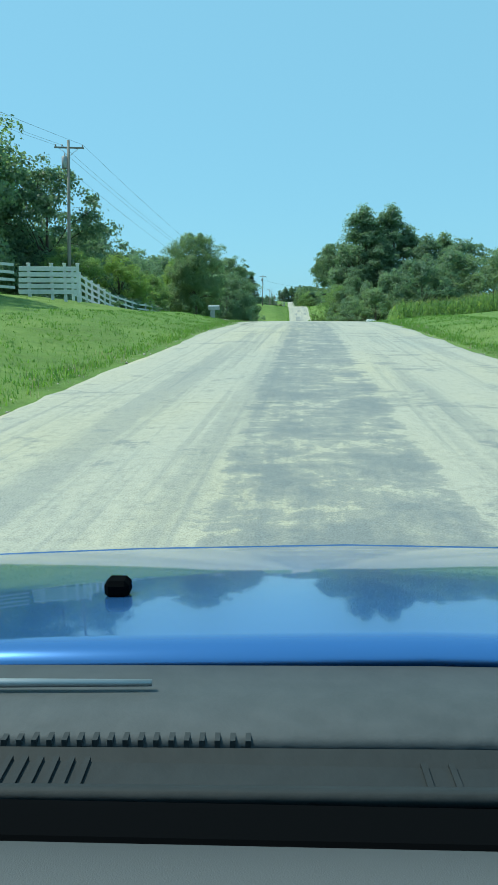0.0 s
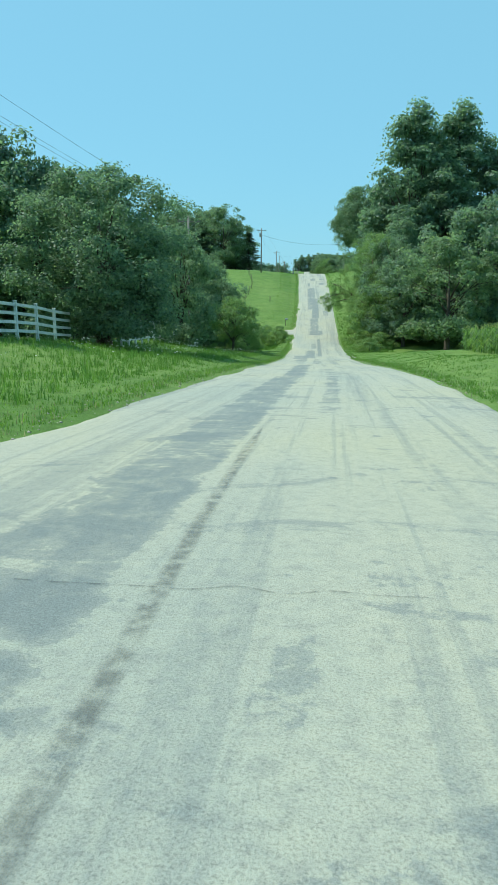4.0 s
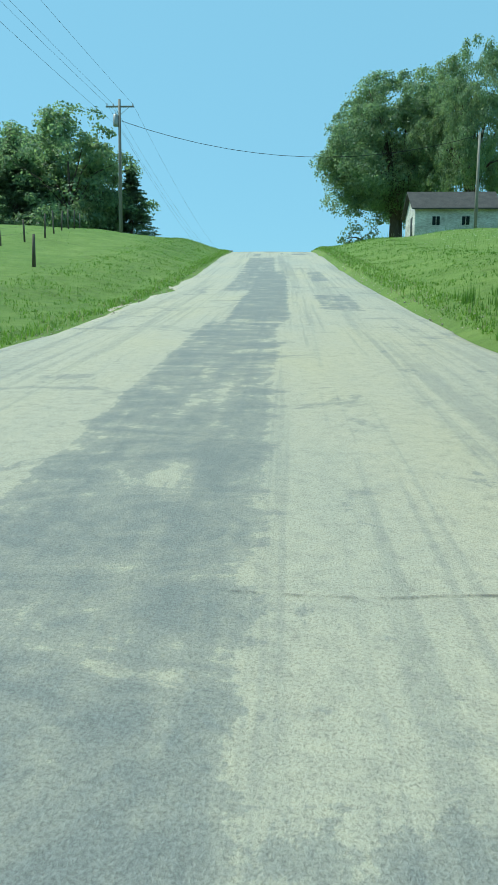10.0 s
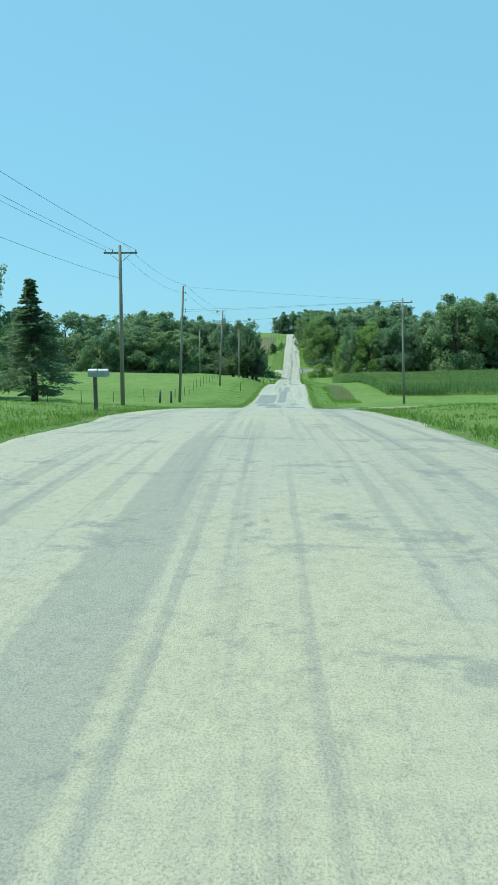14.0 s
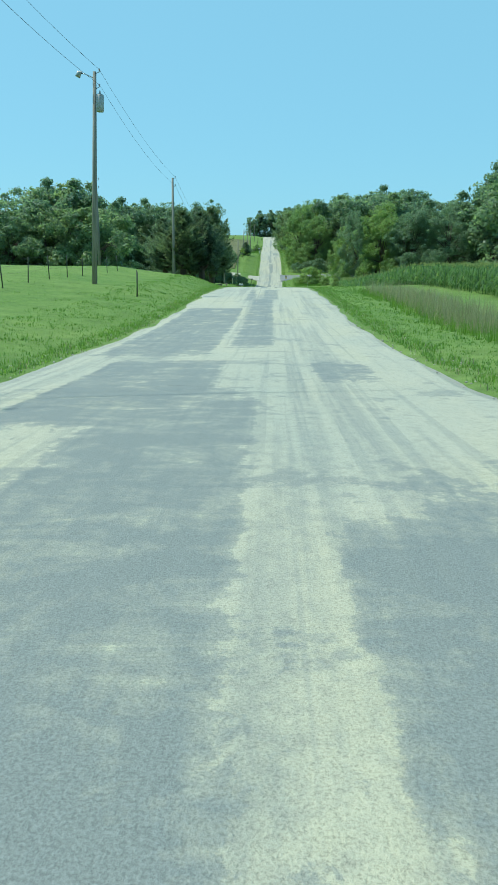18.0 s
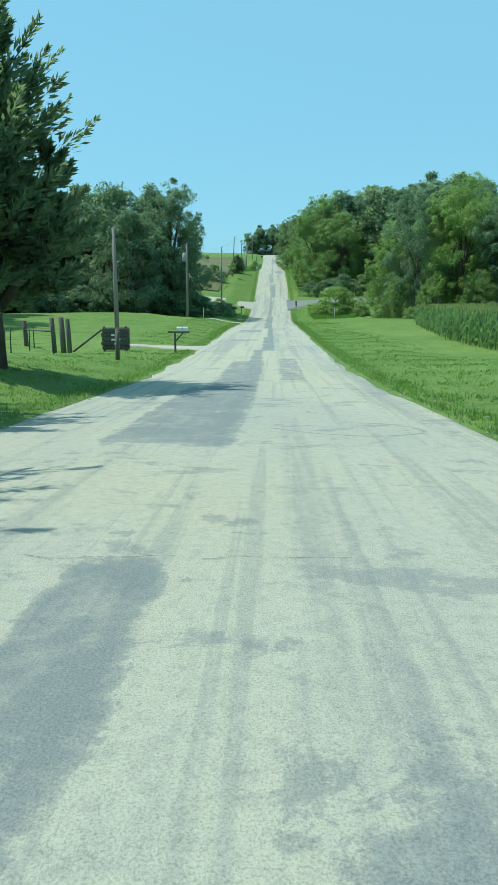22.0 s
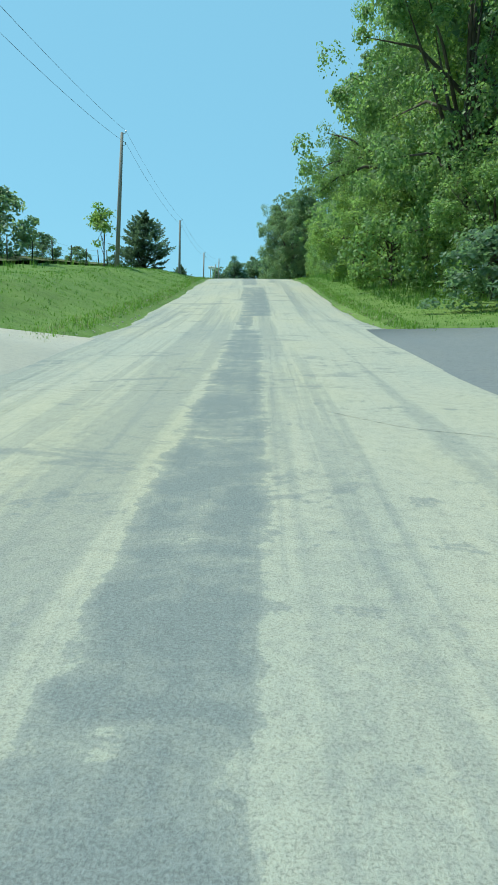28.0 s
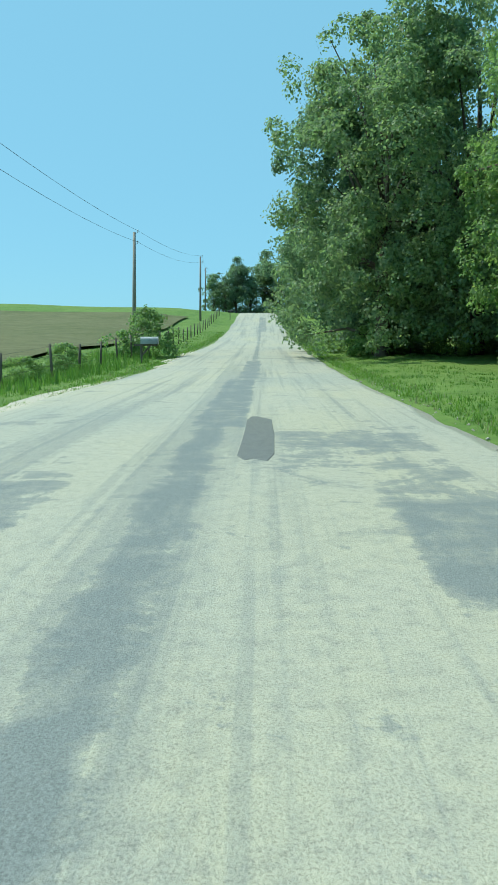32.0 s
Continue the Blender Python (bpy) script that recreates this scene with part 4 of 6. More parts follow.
# ---- poles and wires ----
def wood_pole(x, y, z_top, arm=True, can=0, lamp=False, lean=0.0, standoffs=()):
    z0 = gz(x, y)
    h = z_top - z0
    x -= h * math.sin(radians(lean))
    e = thing("utility_pole", x, y, z0, 0, "weathered grey wooden utility pole" + (" with crossarm" if arm else "") + (" and transformer" if can else ""), "utility pole", "poles along the road")
    e.rotation_euler[1] = radians(lean)
    bm = bmesh.new()
    tube(bm, [(0, 0, -0.8), (0, 0, h * 0.5), (0, 0, h)], [0.16, 0.135, 0.1], 10)
    part("pole", bm, M_POLE, e)
    if arm:
        part("crossarm", boxes((-1.15, 1.15, 0.1, 0.2, h - 0.55, h - 0.43), bevel=0.012), M_POLE, e)
        for s in (-1, 1):
            bm = bmesh.new()
            tube(bm, [(s * 0.75, 0.15, h - 0.52), (0.05 * s, 0.13, h - 1.1)], [0.018, 0.018], 5)
            part("brace", bm, M_STEEL, e)
        for s in (-1.05, -0.55, 1.05):
            bm = bmesh.new()
            tube(bm, [(s, 0.15, h - 0.43), (s, 0.15, h - 0.36), (s, 0.15, h - 0.34), (s, 0.15, h - 0.27)], [0.02, 0.06, 0.035, 0.05], 8)
            part("insulator", bm, M_CERAM, e)
    else:
        for k, zz in ((1, h + 0.02), (1, h - 0.75)):
            bm = bmesh.new()
            tube(bm, [(0.1 * k, 0, zz - 0.1), (0.26 * k, 0, zz - 0.02), (0.26 * k, 0, zz + 0.14)], [0.02, 0.025, 0.05], 7)
            part("insulator", bm, M_CERAM, e)
    for drop in standoffs:
        bm = bmesh.new()
        tube(bm, [(0.08, 0, h - drop), (0.34, 0, h - drop + 0.03)], [0.018, 0.018], 5)
        arm_ob = part("standoff_arm", bm, M_STEEL, e)
        bm = bmesh.new()
        tube(bm, [(0.34, 0, h - drop - 0.02), (0.34, 0, h - drop + 0.08), (0.34, 0, h - drop + 0.16)], [0.03, 0.06, 0.03], 7)
        part("insulator", bm, M_CERAM, arm_ob)
    if can:
        bm = bmesh.new()
        tube(bm, [(can, 0, h - 2.05), (can, 0, h - 2.0), (can, 0, h - 1.2), (can, 0, h - 1.12)], [0.2, 0.23, 0.23, 0.12], 14)
        can_ob = part("transformer", bm, M_GREY, e, "grey cylindrical transformer can")
        bm = bmesh.new()
        tube(bm, [(can, 0, h - 1.15), (can, 0, h - 0.95)], [0.05, 0.03], 8)
        part("bushing", bm, M_CERAM, can_ob)
    if lamp:
        bm = bmesh.new()
        tube(bm, [(0, 0, h - 0.35), (-0.5, 0, h - 0.15), (-0.75, 0, h - 0.12)], [0.025, 0.025, 0.03], 6)
        arm_ob = part("lamp_arm", bm, M_STEEL, e)
        bm = bmesh.new()
        tube(bm, [(-0.7, 0, h - 0.06), (-0.85, 0, h - 0.1), (-0.95, 0, h - 0.32)], [0.06, 0.13, 0.15], 10)
        part("lamp_head", bm, M_GREY, arm_ob, "grey yard-light head")
    return x + h * math.sin(radians(lean)), y, z_top


LEANS = {1: 2.2, 2: 0.5, 5: 2.6, 6: 2.8, 9: 0.6, 11: 3.0, 12: 0.9, 13: 1.1}
POLES = [(-27, -12, 12.5, True), (-19.6, 56.5, 14.5, True), (-12.7, 147.2, 7.8, True), (-11.8, 249, 14.2, True), (-11.2, 317.1, 11.8, True), (-11.3, 345.3, 11.4, False), (-10.4, 378.8, 10.4, False),
         (-10.3, 410.2, 8.1, False), (-10.1, 453.4, 2.3, False), (-10.4, 494.5, 3.6, False), (-9.4, 538.5, 5.4, False), (-9.3, 581, 9.8, False), (-9.2, 619, 10.7, False), (-9.2, 662, 12.6, False), (-8.65, 708, 17.2, False), (-12.0, 756, 21.5, False), (-11.5, 803, 25, False)]
tops = []
for i, (x, y, z, arm) in enumerate(POLES):
    tops.append(wood_pole(x, y, z, arm, can={1: -0.3, 3: -0.3, 6: 0.3, 9: -0.3}.get(i, 0), lamp=i == 6, lean=LEANS.get(i, 0.4), standoffs=(1.5, 2.5, 2.75, 4.1) if i == 5 else ()))
extra = [wood_pole(12.8, 351.7, 10.4, True, lean=-2.5), wood_pole(-18.4, 412, 8.1, False)]


def wire(points, sag, r=0.008, label="thin sagging overhead power line"):
    cu = bpy.data.curves.new("power_line", "CURVE")
    cu.dimensions, cu.bevel_depth, cu.bevel_resolution = "3D", r, 1
    for (a, b) in zip(points, points[1:]):
        a, b = Vector(a), Vector(b)
        sp = cu.splines.new("POLY")
        n = 14
        sp.points.add(n)
        for k in range(n + 1):
            t = k / n
            p = a.lerp(b, t)
            p.z -= sag * 4 * t * (1 - t)
            sp.points[k].co = (*p, 1)
    cu.materials.append(M_WIRE)
    return tagged(new("power_line", cu), label, "power line", "power lines")


for dx, dz in ((-1.05, -0.3), (-0.55, -0.3), (1.05, -0.3)):
    wire([(x + dx, y + 0.15, z + dz) for x, y, z in tops[:5]], 0.9)
wire([(x, y, z - 2.2) for x, y, z in tops[:5]], 1.0)
wire([(x + 0.26, y, z + 0.1) for x, y, z in tops[4:]], 0.5)
wire([(x + 0.26, y, z - 0.7) for x, y, z in tops[4:]], 0.6)
for k in range(4):
    wire([(-11.3 + (0.3 if k < 3 else 0), 345.3, (11.3, 8.9, 8.7, 7.3)[k]), (12.8 - 1.05 + 0.6 * min(k, 2), 351.7, 10.15 - (0.7 if k == 3 else 0))], 0.1)
# service drop over the road to the shed
wood_pole(18.2, 254, 12.9, False)
wire([(-11.8, 249, 12.6), (18.2, 254, 12.7)], 2.3, 0.02, "black service cable sagging across the road")


# ---- mailboxes ----
def mailbox(x, y, size=1.0, high=1.05, turn=0.0, brace=False, post=M_POST, body=M_STEEL, wide=0.1, label="metal mailbox on a wooden post", plinth=False):
    e = thing("mailbox", x, y, gz(x, y), turn, label, "mailbox", "roadside mailboxes")
    w, d, hh = 0.17 * size, 0.5 * size, 0.22 * size
    part("post", boxes((-wide / 2, wide / 2, -wide / 2, wide / 2, -0.3, high + (0 if not brace else 0.0)), bevel=0.008), post, e)
    ox = 0.28 if brace else 0.0
    if brace:
        part("arm", boxes((-0.35, 0.75, -0.045, 0.045, high - 0.02, high + 0.07), bevel=0.006), post, e)
        bm = boxes((-0.04, 0.04, -0.03, 0.03, 0, 0.62), bevel=0.005, m=pose(0.02, 0, high - 0.45, 0, 42, 0))
        part("brace", bm, post, e)
    base = high + (0.07 if brace else 0.0)
    bm = bmesh.new()
    n = 8
    ring = [(-w / 2, 0)] + [(-w / 2 * math.cos(math.pi * k / n), hh * 0.55 + w / 2 * math.sin(math.pi * k / n)) for k in range(n + 1)] + [(w / 2, 0)]
    # the box lies across, its door towards the road
    va = [bm.verts.new((ox - d / 2 + 0.1, a, base + b)) for a, b in ring]
    vb = [bm.verts.new((ox + d / 2 + 0.1, a, base + b)) for a, b in ring]
    for k in range(len(ring)):
        j = (k + 1) % len(ring)
        bm.faces.new((va[k], va[j], vb[j], vb[k]))
    bm.faces.new(va[::-1])
    bm.faces.new(vb)
    bx = part("box", bm, body, e)
    bm = bmesh.new()
    vb = [bm.verts.new((ox + d / 2 + 0.103, a * 1.06, base - 0.004 + b * 1.04)) for a, b in ring]
    f = bm.faces.new(vb)
    r = bmesh.ops.extrude_face_region(bm, geom=[f])
    bmesh.ops.translate(bm, vec=(0.012, 0, 0), verts=[v for v in r["geom"] if isinstance(v, bmesh.types.BMVert)])
    part("door", bm, body, bx)
    part("flag", boxes((ox + 0.1, ox + 0.13, -w / 2 - 0.012, -w / 2 - 0.004, base + 0.08, base + 0.26)), M_GREY, bx, "small signal flag")
    return e


mailbox(-8.7, 56.9, 1.7, 1.3, 0, wide=0.34, post=M_GREY, label="large grey mailbox on a broad pedestal in weeds")
mailbox(-4.2, 196, 1.1, 1.0, label="white-grey metal mailbox on a thin dark post")
mailbox(-4.6, 271.5, 1.3, 1.3, 8, wide=0.3, post=M_GREY, label="grey mailbox on a tall broad pedestal")
mailbox(-5.3, 289.3, 1.15, 1.0, label="metal mailbox on a wooden post")
mailbox(-5.25, 444.7, 1.1, 1.02, 0, True, body=M_WHITE, label="white mailbox on a braced dark wooden arm")
mailbox(-4.4, 600, 1.15, 1.0, 0, wide=0.1, body=M_WHITE, post=M_WHITE, label="large white mailbox on a white post")
mailbox(-5.5, 642.9, 1.6, 0.8, 0, True, body=M_GREY, label="grey mailbox low on a dark stand in weeds")
mailbox(-5.0, 715, 1.6, 1.05, 0, body=M_BLACK, label="black mailbox on a post")


# ---- white board fence ----
def white_fence(points, high, rails, group):
    """Posts and rails between points; each bay is a thing of its own."""
    for (xa, ya), (xb, yb) in zip(points, points[1:]):
        n = max(1, round(math.hypot(xb - xa, yb - ya) / 2.4))
        for k in range(n):
            x0, y0, x1, y1 = (xa + (xb - xa) * k / n, ya + (yb - ya) * k / n, xa + (xb - xa) * (k + 1) / n, ya + (yb - ya) * (k + 1) / n)
            z0, z1 = gz(x0, y0), gz(x1, y1)
            e = thing("board_fence", x0, y0, z0, 0, "white painted board fence bay on grass", "fence", group)
            bm = boxes((-0.065, 0.065, -0.065, 0.065, -0.3, high + 0.08), bevel=0.008)
            p = part("post", bm, M_WHITE, e)
            part("cap", boxes((-0.08, 0.08, -0.08, 0.08, high + 0.08, high + 0.12), bevel=0.01), M_WHITE, p)
            for r in range(rails):
                zr = high - 0.06 - r * (high - 0.2) / (rails - 0.4)
                bm = bmesh.new()
                d = Vector((x1 - x0, y1 - y0, z1 - z0))
                box(bm, 0, 1, -0.02, 0.02, -0.07, 0.07)
                side_v = Vector((-d.y, d.x, 0)).normalized()
                m = Matrix(((d.x, side_v.x, 0, 0), (d.y, side_v.y, 0, 0), (d.z, 0, 1, zr), (0, 0, 0, 1)))
                bmesh.ops.transform(bm, matrix=m, verts=bm.verts)
                part("rail", bm, M_WHITE, e)


white_fence([(-24.5, 28), (-20.2, 32.5), (-16.6, 36.2)], 1.55, 4, "white fence by the road")
white_fence([(-14.6, 39.5), (-15.6, 47), (-16.3, 54.5), (-16.1, 64), (-15.7, 74), (-16.6, 86), (-16.7, 94.8), (-14.0, 95.8), (-13.7, 102), (-13.6, 111.6)], 1.62, 4, "white fence by the road")


def board_gate(x, y, turn, length=3.0, high=1.5):
    e = thing("board_gate", x, y, gz(x, y) - 0.05, turn, "white painted gate of broad close-set boards between capped posts", "gate")
    for k in range(5):
        part("board", boxes((0.02 * k, length - 0.02 * k, -0.02, 0.02, 0.12 + 0.29 * k, 0.34 + 0.29 * k), bevel=0.006), M_WHITE, e)
    for f in (0.18, 0.56, 0.78, 1.0):
        p = part("post", boxes((length * f - 0.075, length * f + 0.075, 0.024, 0.17, -0.3, high + 0.12), bevel=0.01), M_WHITE, e)
        part("cap", boxes((length * f - 0.1, length * f + 0.1, 0.0, 0.195, high + 0.12, high + 0.18), bevel=0.015), M_WHITE, p)


board_gate(-16.5, 36.4, 10)
white_fence([(-12.4, 117.8), (-12.5, 124), (-12.6, 131), (-12.7, 140), (-12.6, 147), (-12.5, 151)], 1.6, 4, "white fence by the road")


# ---- wire fences with posts ----
def post_line(points, step, high, mat, label, group, radius=0.05, wires=3, seed=1):
    r = random.Random(seed)
    tops_at = []
    bm0 = bmesh.new()
    tube(bm0, [(0, 0, -0.3), (0, 0, high * 0.6), (0, 0, high)], [radius, radius * 0.95, radius * 0.85], 7)
    me = bpy.data.meshes.new("post")
    bm0.to_mesh(me)
    bm0.free()
    me.materials.append(mat)
    for (xa, ya), (xb, yb) in zip(points, points[1:]):
        n = max(1, round(math.hypot(xb - xa, yb - ya) / step))
        for k in range(n + 1):
            if k == n and (xb, yb) != points[-1]:
                continue
            x, y = xa + (xb - xa) * k / n, ya + (yb - ya) * k / n
            ob = new("fence_post", me)
            s = r.uniform(0.9, 1.1)
            ob.matrix_world = pose(x, y, gz(x, y), r.uniform(-3, 3), r.uniform(-4, 4), r.uniform(0, 90))
            ob.scale = (1, 1, s)
            tagged(ob, label, "fence post", group)
            tops_at.append((x, y, gz(x, y) + high * s))
    for w in range(wires):
        cu = bpy.data.curves.new("fence_wire", "CURVE")
        cu.dimensions, cu.bevel_depth = "3D", 0.004
        sp = cu.splines.new("POLY")
        sp.points.add(len(tops_at) - 1)
        for p, (x, y, z) in zip(sp.points, tops_at):
            p.co = (x, y, z - 0.08 - w * high * 0.27, 1)
        cu.materials.append(M_WIRE)
        tagged(new("fence_wire", cu), "thin steel wire along the posts", "fence wire", group)


post_line([(-14.5, 203), (-13.0, 209), (-12.6, 232), (-15, 248)], 3.4, 1.25, M_POST, "thin old wooden fence post", "hillside pasture fence", 0.055)
post_line([(-8.0, 216.6), (-8.0, 216.7)], 3, 1.2, M_POST, "single dark wooden post in the grass", "lone posts", 0.06, 0)
post_line([(-24, 338), (-15.5, 344), (-13.5, 352), (-13.2, 396)], 3.6, 1.25, M_DARKSTEEL, "thin dark steel fence post", "field fence", 0.03)
post_line([(-13.5, 342.5), (-12.4, 343)], 1.2, 1.3, M_POST, "thick weathered corner post", "corner posts", 0.12, 0)
post_line([(-12.5, 443.6), (-13.2, 446.4), (-15.1, 447.2), (-17.6, 446.4), (-21.6, 444.8)], 2.6, 1.15, M_DARKSTEEL, "thin dark steel fence post", "fence by the lawn", 0.03)
post_line([(-7.2, 372), (-7.2, 372.1)], 3, 1.3, M_DARKSTEEL, "thin dark steel fence post", "lone posts", 0.03, 0)
post_line([(-11.5, 560), (-10.8, 580), (-11, 604)], 3.2, 1.2, M_DARKSTEEL, "thin dark steel fence post", "last pasture fence", 0.035)
post_line([(-8.6, 624), (-7.0, 634), (-6.6, 650), (-6.8, 690), (-7.0, 722)], 3.4, 1.2, M_POST, "thin old wooden fence post", "last pasture fence", 0.05)


# ---- white shed on the hill ----
def shed():
    x, y = 13.6, 257.5
    z = gz(x + 3, y + 2) - 0.1
    e = thing("shed", x, y, z, 0, "small white weathered board shed with dark shingle roof", "shed")
    w, d, h, ridge = 7.5, 5.0, 2.7, 4.4
    for name, spec in (("wall", (0, w, 0, 0.14, -0.6, h)), ("wall", (0, w, d - 0.14, d, -0.6, h)), ("wall", (0, 0.14, 0.14, d - 0.14, -0.6, h)), ("wall", (w - 0.14, w, 0.14, d - 0.14, -0.6, h))):
        wall = part(name, boxes(spec), M_PEEL, e)
    for k in range(15):
        part("board", boxes((-0.02, w + 0.02, -0.03, -0.004, 0.02 + k * 0.178, 0.19 + k * 0.178), bevel=0.006), M_PEEL, e)
    for k in range(15):
        part("board", boxes((-0.03, -0.004, 0.0, d, 0.02 + k * 0.178, 0.19 + k * 0.178), bevel=0.006), M_PEEL, e)
    for xs in (-0.01, w - 0.13):
        bm = bmesh.new()
        a = [bm.verts.new(p) for p in ((xs, 0, h), (xs, d, h), (xs, d / 2, ridge))]
        f = bm.faces.new(a)
        r = bmesh.ops.extrude_face_region(bm, geom=[f])
        bmesh.ops.translate(bm, vec=(0.14, 0, 0), verts=[v for v in r["geom"] if isinstance(v, bmesh.types.BMVert)])
        part("gable", bm, M_PEEL, e)
    for s in (0, 1):
        bm = bmesh.new()
        y0, y1 = (-0.45, d / 2) if s == 0 else (d + 0.45, d / 2)
        drop = 0.45 * (ridge - h) / (d / 2)
        q = [bm.verts.new(p) for p in ((-0.4, y0, h - drop + 0.02), (w + 0.4, y0, h - drop + 0.02), (w + 0.4, y1, ridge + 0.02), (-0.4, y1, ridge + 0.02))]
        f = bm.faces.new(q)
        r = bmesh.ops.extrude_face_region(bm, geom=[f])
        bmesh.ops.translate(bm, vec=(0, 0, 0.12), verts=[v for v in r["geom"] if isinstance(v, bmesh.types.BMVert)])
        part("roof", bm, M_ROOF, e)
    for xw in (1.5, 4.2):
        wn_ob = part("window", boxes((xw, xw + 0.8, -0.06, -0.03, 1.0, 1.9)), M_PEEL, e)
        for k in range(2):
            part("pane", boxes((xw + 0.06 + 0.37 * k, xw + 0.37 + 0.37 * k, -0.075, -0.061, 1.06, 1.84)), M_GLASS, wn_ob)
    # the wall is closed; a black panel paints the dark inside a doorway
    part("door", boxes((-0.06, -0.031, 1.2, 2.1, 0.0, 2.0)), M_BLACK, e, "black panel painted as the dark of an open doorway")


shed()


# ---- side roads and drives ----
def side_strip(name, mat, x0, x1, y, half, label, flare=3.0, end_y=None):
    n = 24
    xs = np.linspace(x0, x1, n)
    rows = []
    for i, x in enumerate(xs):
        t = i / (n - 1)
        yc = y + ((end_y - y) * t * t if end_y is not None else 0)
        hw = half + flare * max(0.0, 1 - abs(x - x0) / 4.0) ** 2
        rows.append([(x, yc + hw * f, gz(x, yc + hw * f) + 0.05) for f in (-1.02, -1, -0.5, 0, 0.5, 1, 1.02)])
    v = np.array(rows)
    v[:, [0, -1], 2] -= 0.15
    m = 7
    i = np.arange((n - 1) * (m - 1))
    a = (i // (m - 1)) * m + i % (m - 1)
    f = np.stack([a, a + 1, a + m + 1, a + m], -1)
    if x1 > x0:
        f = f[:, ::-1]
    return tagged(new(name, fast_mesh(name, v.reshape(-1, 3), f, mat, True)), label, "road", "", "structure")


side_strip("drive_1", M_GRAVEL, -1.9, -26, 190, 1.3, "pale gravel drive leaving the road", 1.8)
side_strip("drive_2", M_GRAVEL, -4.0, -30, 48.5, 2.0, "pale gravel drive leaving the road", 2.4, 44)
side_strip("drive_3", M_GRAVEL, 1.5, 60, 300, 2.5, "pale gravel side road", 4)
side_strip("drive_4", M_GRAVEL, -3.6, -9.5, 449, 0.9, "short pale gravel apron leaving the road", 2)
side_strip("drive_5", M_GRAVEL, -3.7, -60, 505, 1.8, "pale gravel drive across the lawn", 2.5, 512)
side_strip("road_2", M_ASPHALT, 2.1, 90, 541, 4.0, "dark asphalt side road", 4)
side_strip("road_3", M_GRAVEL, -3.4, -70, 540, 2.6, "pale gravel side road", 3)


# ---- signs and markers ----
def object_marker(x, y):
    e = thing("hazard_marker", x, y, gz(x, y), 0, "yellow and black striped hazard marker on a steel post", "road sign")
    part("post", boxes((-0.03, 0.03, -0.02, 0.02, -0.3, 1.75)), M_STEEL, e)
    pl = part("plate", boxes((-0.15, 0.15, -0.035, -0.022, 0.8, 1.7)), M_YELLOW, e)
    for k in range(4):
        bm = boxes((-0.2, 0.2, -0.04, -0.0365, -0.045, 0.045), m=pose(0, 0, 0.92 + 0.22 * k, 0, 40, 0))
        bmesh.ops.bisect_plane(bm, geom=bm.verts[:] + bm.edges[:] + bm.faces[:], plane_co=(-0.15, 0, 0), plane_no=(-1, 0, 0), clear_outer=True)
        bmesh.ops.bisect_plane(bm, geom=bm.verts[:] + bm.edges[:] + bm.faces[:], plane_co=(0.15, 0, 0), plane_no=(1, 0, 0), clear_outer=True)
        part("stripe", bm, M_BLACK, pl)
    return e


def marker_post(x, y, high=1.2, label="slim white plastic marker post"):
    e = thing("marker_post", x, y, gz(x, y), 0, label, "marker post", "white marker posts")
    bm = bmesh.new()
    tube(bm, [(0, 0, -0.2), (0, 0, high - 0.15), (0, 0, high)], [0.045, 0.045, 0.03], 8)
    part("stake", bm, M_SIGNWHITE, e)
    part("band", boxes((-0.05, 0.05, -0.05, 0.05, high - 0.3, high - 0.22)), M_BROWN, e)


object_marker(3.8, 532)
mailbox(-5.4, 528, 1.2, 1.0, body=M_BLACK, label="black mailbox on a dark post by the shrubs")
marker_post(8.7, 512.5, 1.5)
marker_post(-8.8, 497, 1.3)
marker_post(9.0, 541, 1.2)
post_line([(-5.4, 270.5), (-5.4, 270.6)], 3, 0.9, M_POST, "short grey wooden post in the grass", "lone posts", 0.06, 0)


# ---- road wear: bands, patches and tyre marks, each a thin layer of its own ----
def patch(d, y, w, length, mat=None, turn=0.0, seed=0, label="dark irregular asphalt patch in the road"):
    r = random.Random(seed + int(y * 10))
    n = 18
    ring = []
    for k in range(n):
        a = 2 * math.pi * k / n
        c, s = math.cos(a), math.sin(a)
        q = 1 / max(abs(c), abs(s)) ** 0.97
        k1 = q * (1 + r.uniform(-0.07, 0.07))
        ring.append((c * k1 * w / 2, s * k1 * length / 2))
    ct, st = math.cos(radians(turn)), math.sin(radians(turn))
    cx, cy = float(road_x(y)) + d, y
    verts = [(cx, cy, float(road_top(cx, cy)) + 0.006)]
    for k in (1.0, 1.04):
        for px, py in ring:
            X, Y = cx + k * (px * ct - py * st), cy + k * (px * st + py * ct)
            verts.append((X, Y, float(road_top(X, Y)) + (0.006 if k == 1.0 else -0.004)))
    bm = bmesh.new()
    vs = [bm.verts.new(v) for v in verts]
    for k in range(n):
        j = (k + 1) % n
        bm.faces.new((vs[0], vs[1 + k], vs[1 + j]))
        bm.faces.new((vs[1 + k], vs[1 + n + k], vs[1 + n + j], vs[1 + j]))
    ob = part("road_patch", bm, mat or M_PATCH)
    return tagged(ob, label, "road patch", "patches in the road", "structure")


for d, y, w, ln in ((0.0, 139, 0.42, 0.5), (1.78, 139, 0.36, 0.5), (1.8, 136.8, 0.34, 0.5), (0.8, 394.0, 0.2, 0.3), 
                    (0.68, 618.5, 0.36, 3.6)):
    patch(d, y, w, ln, seed=3)


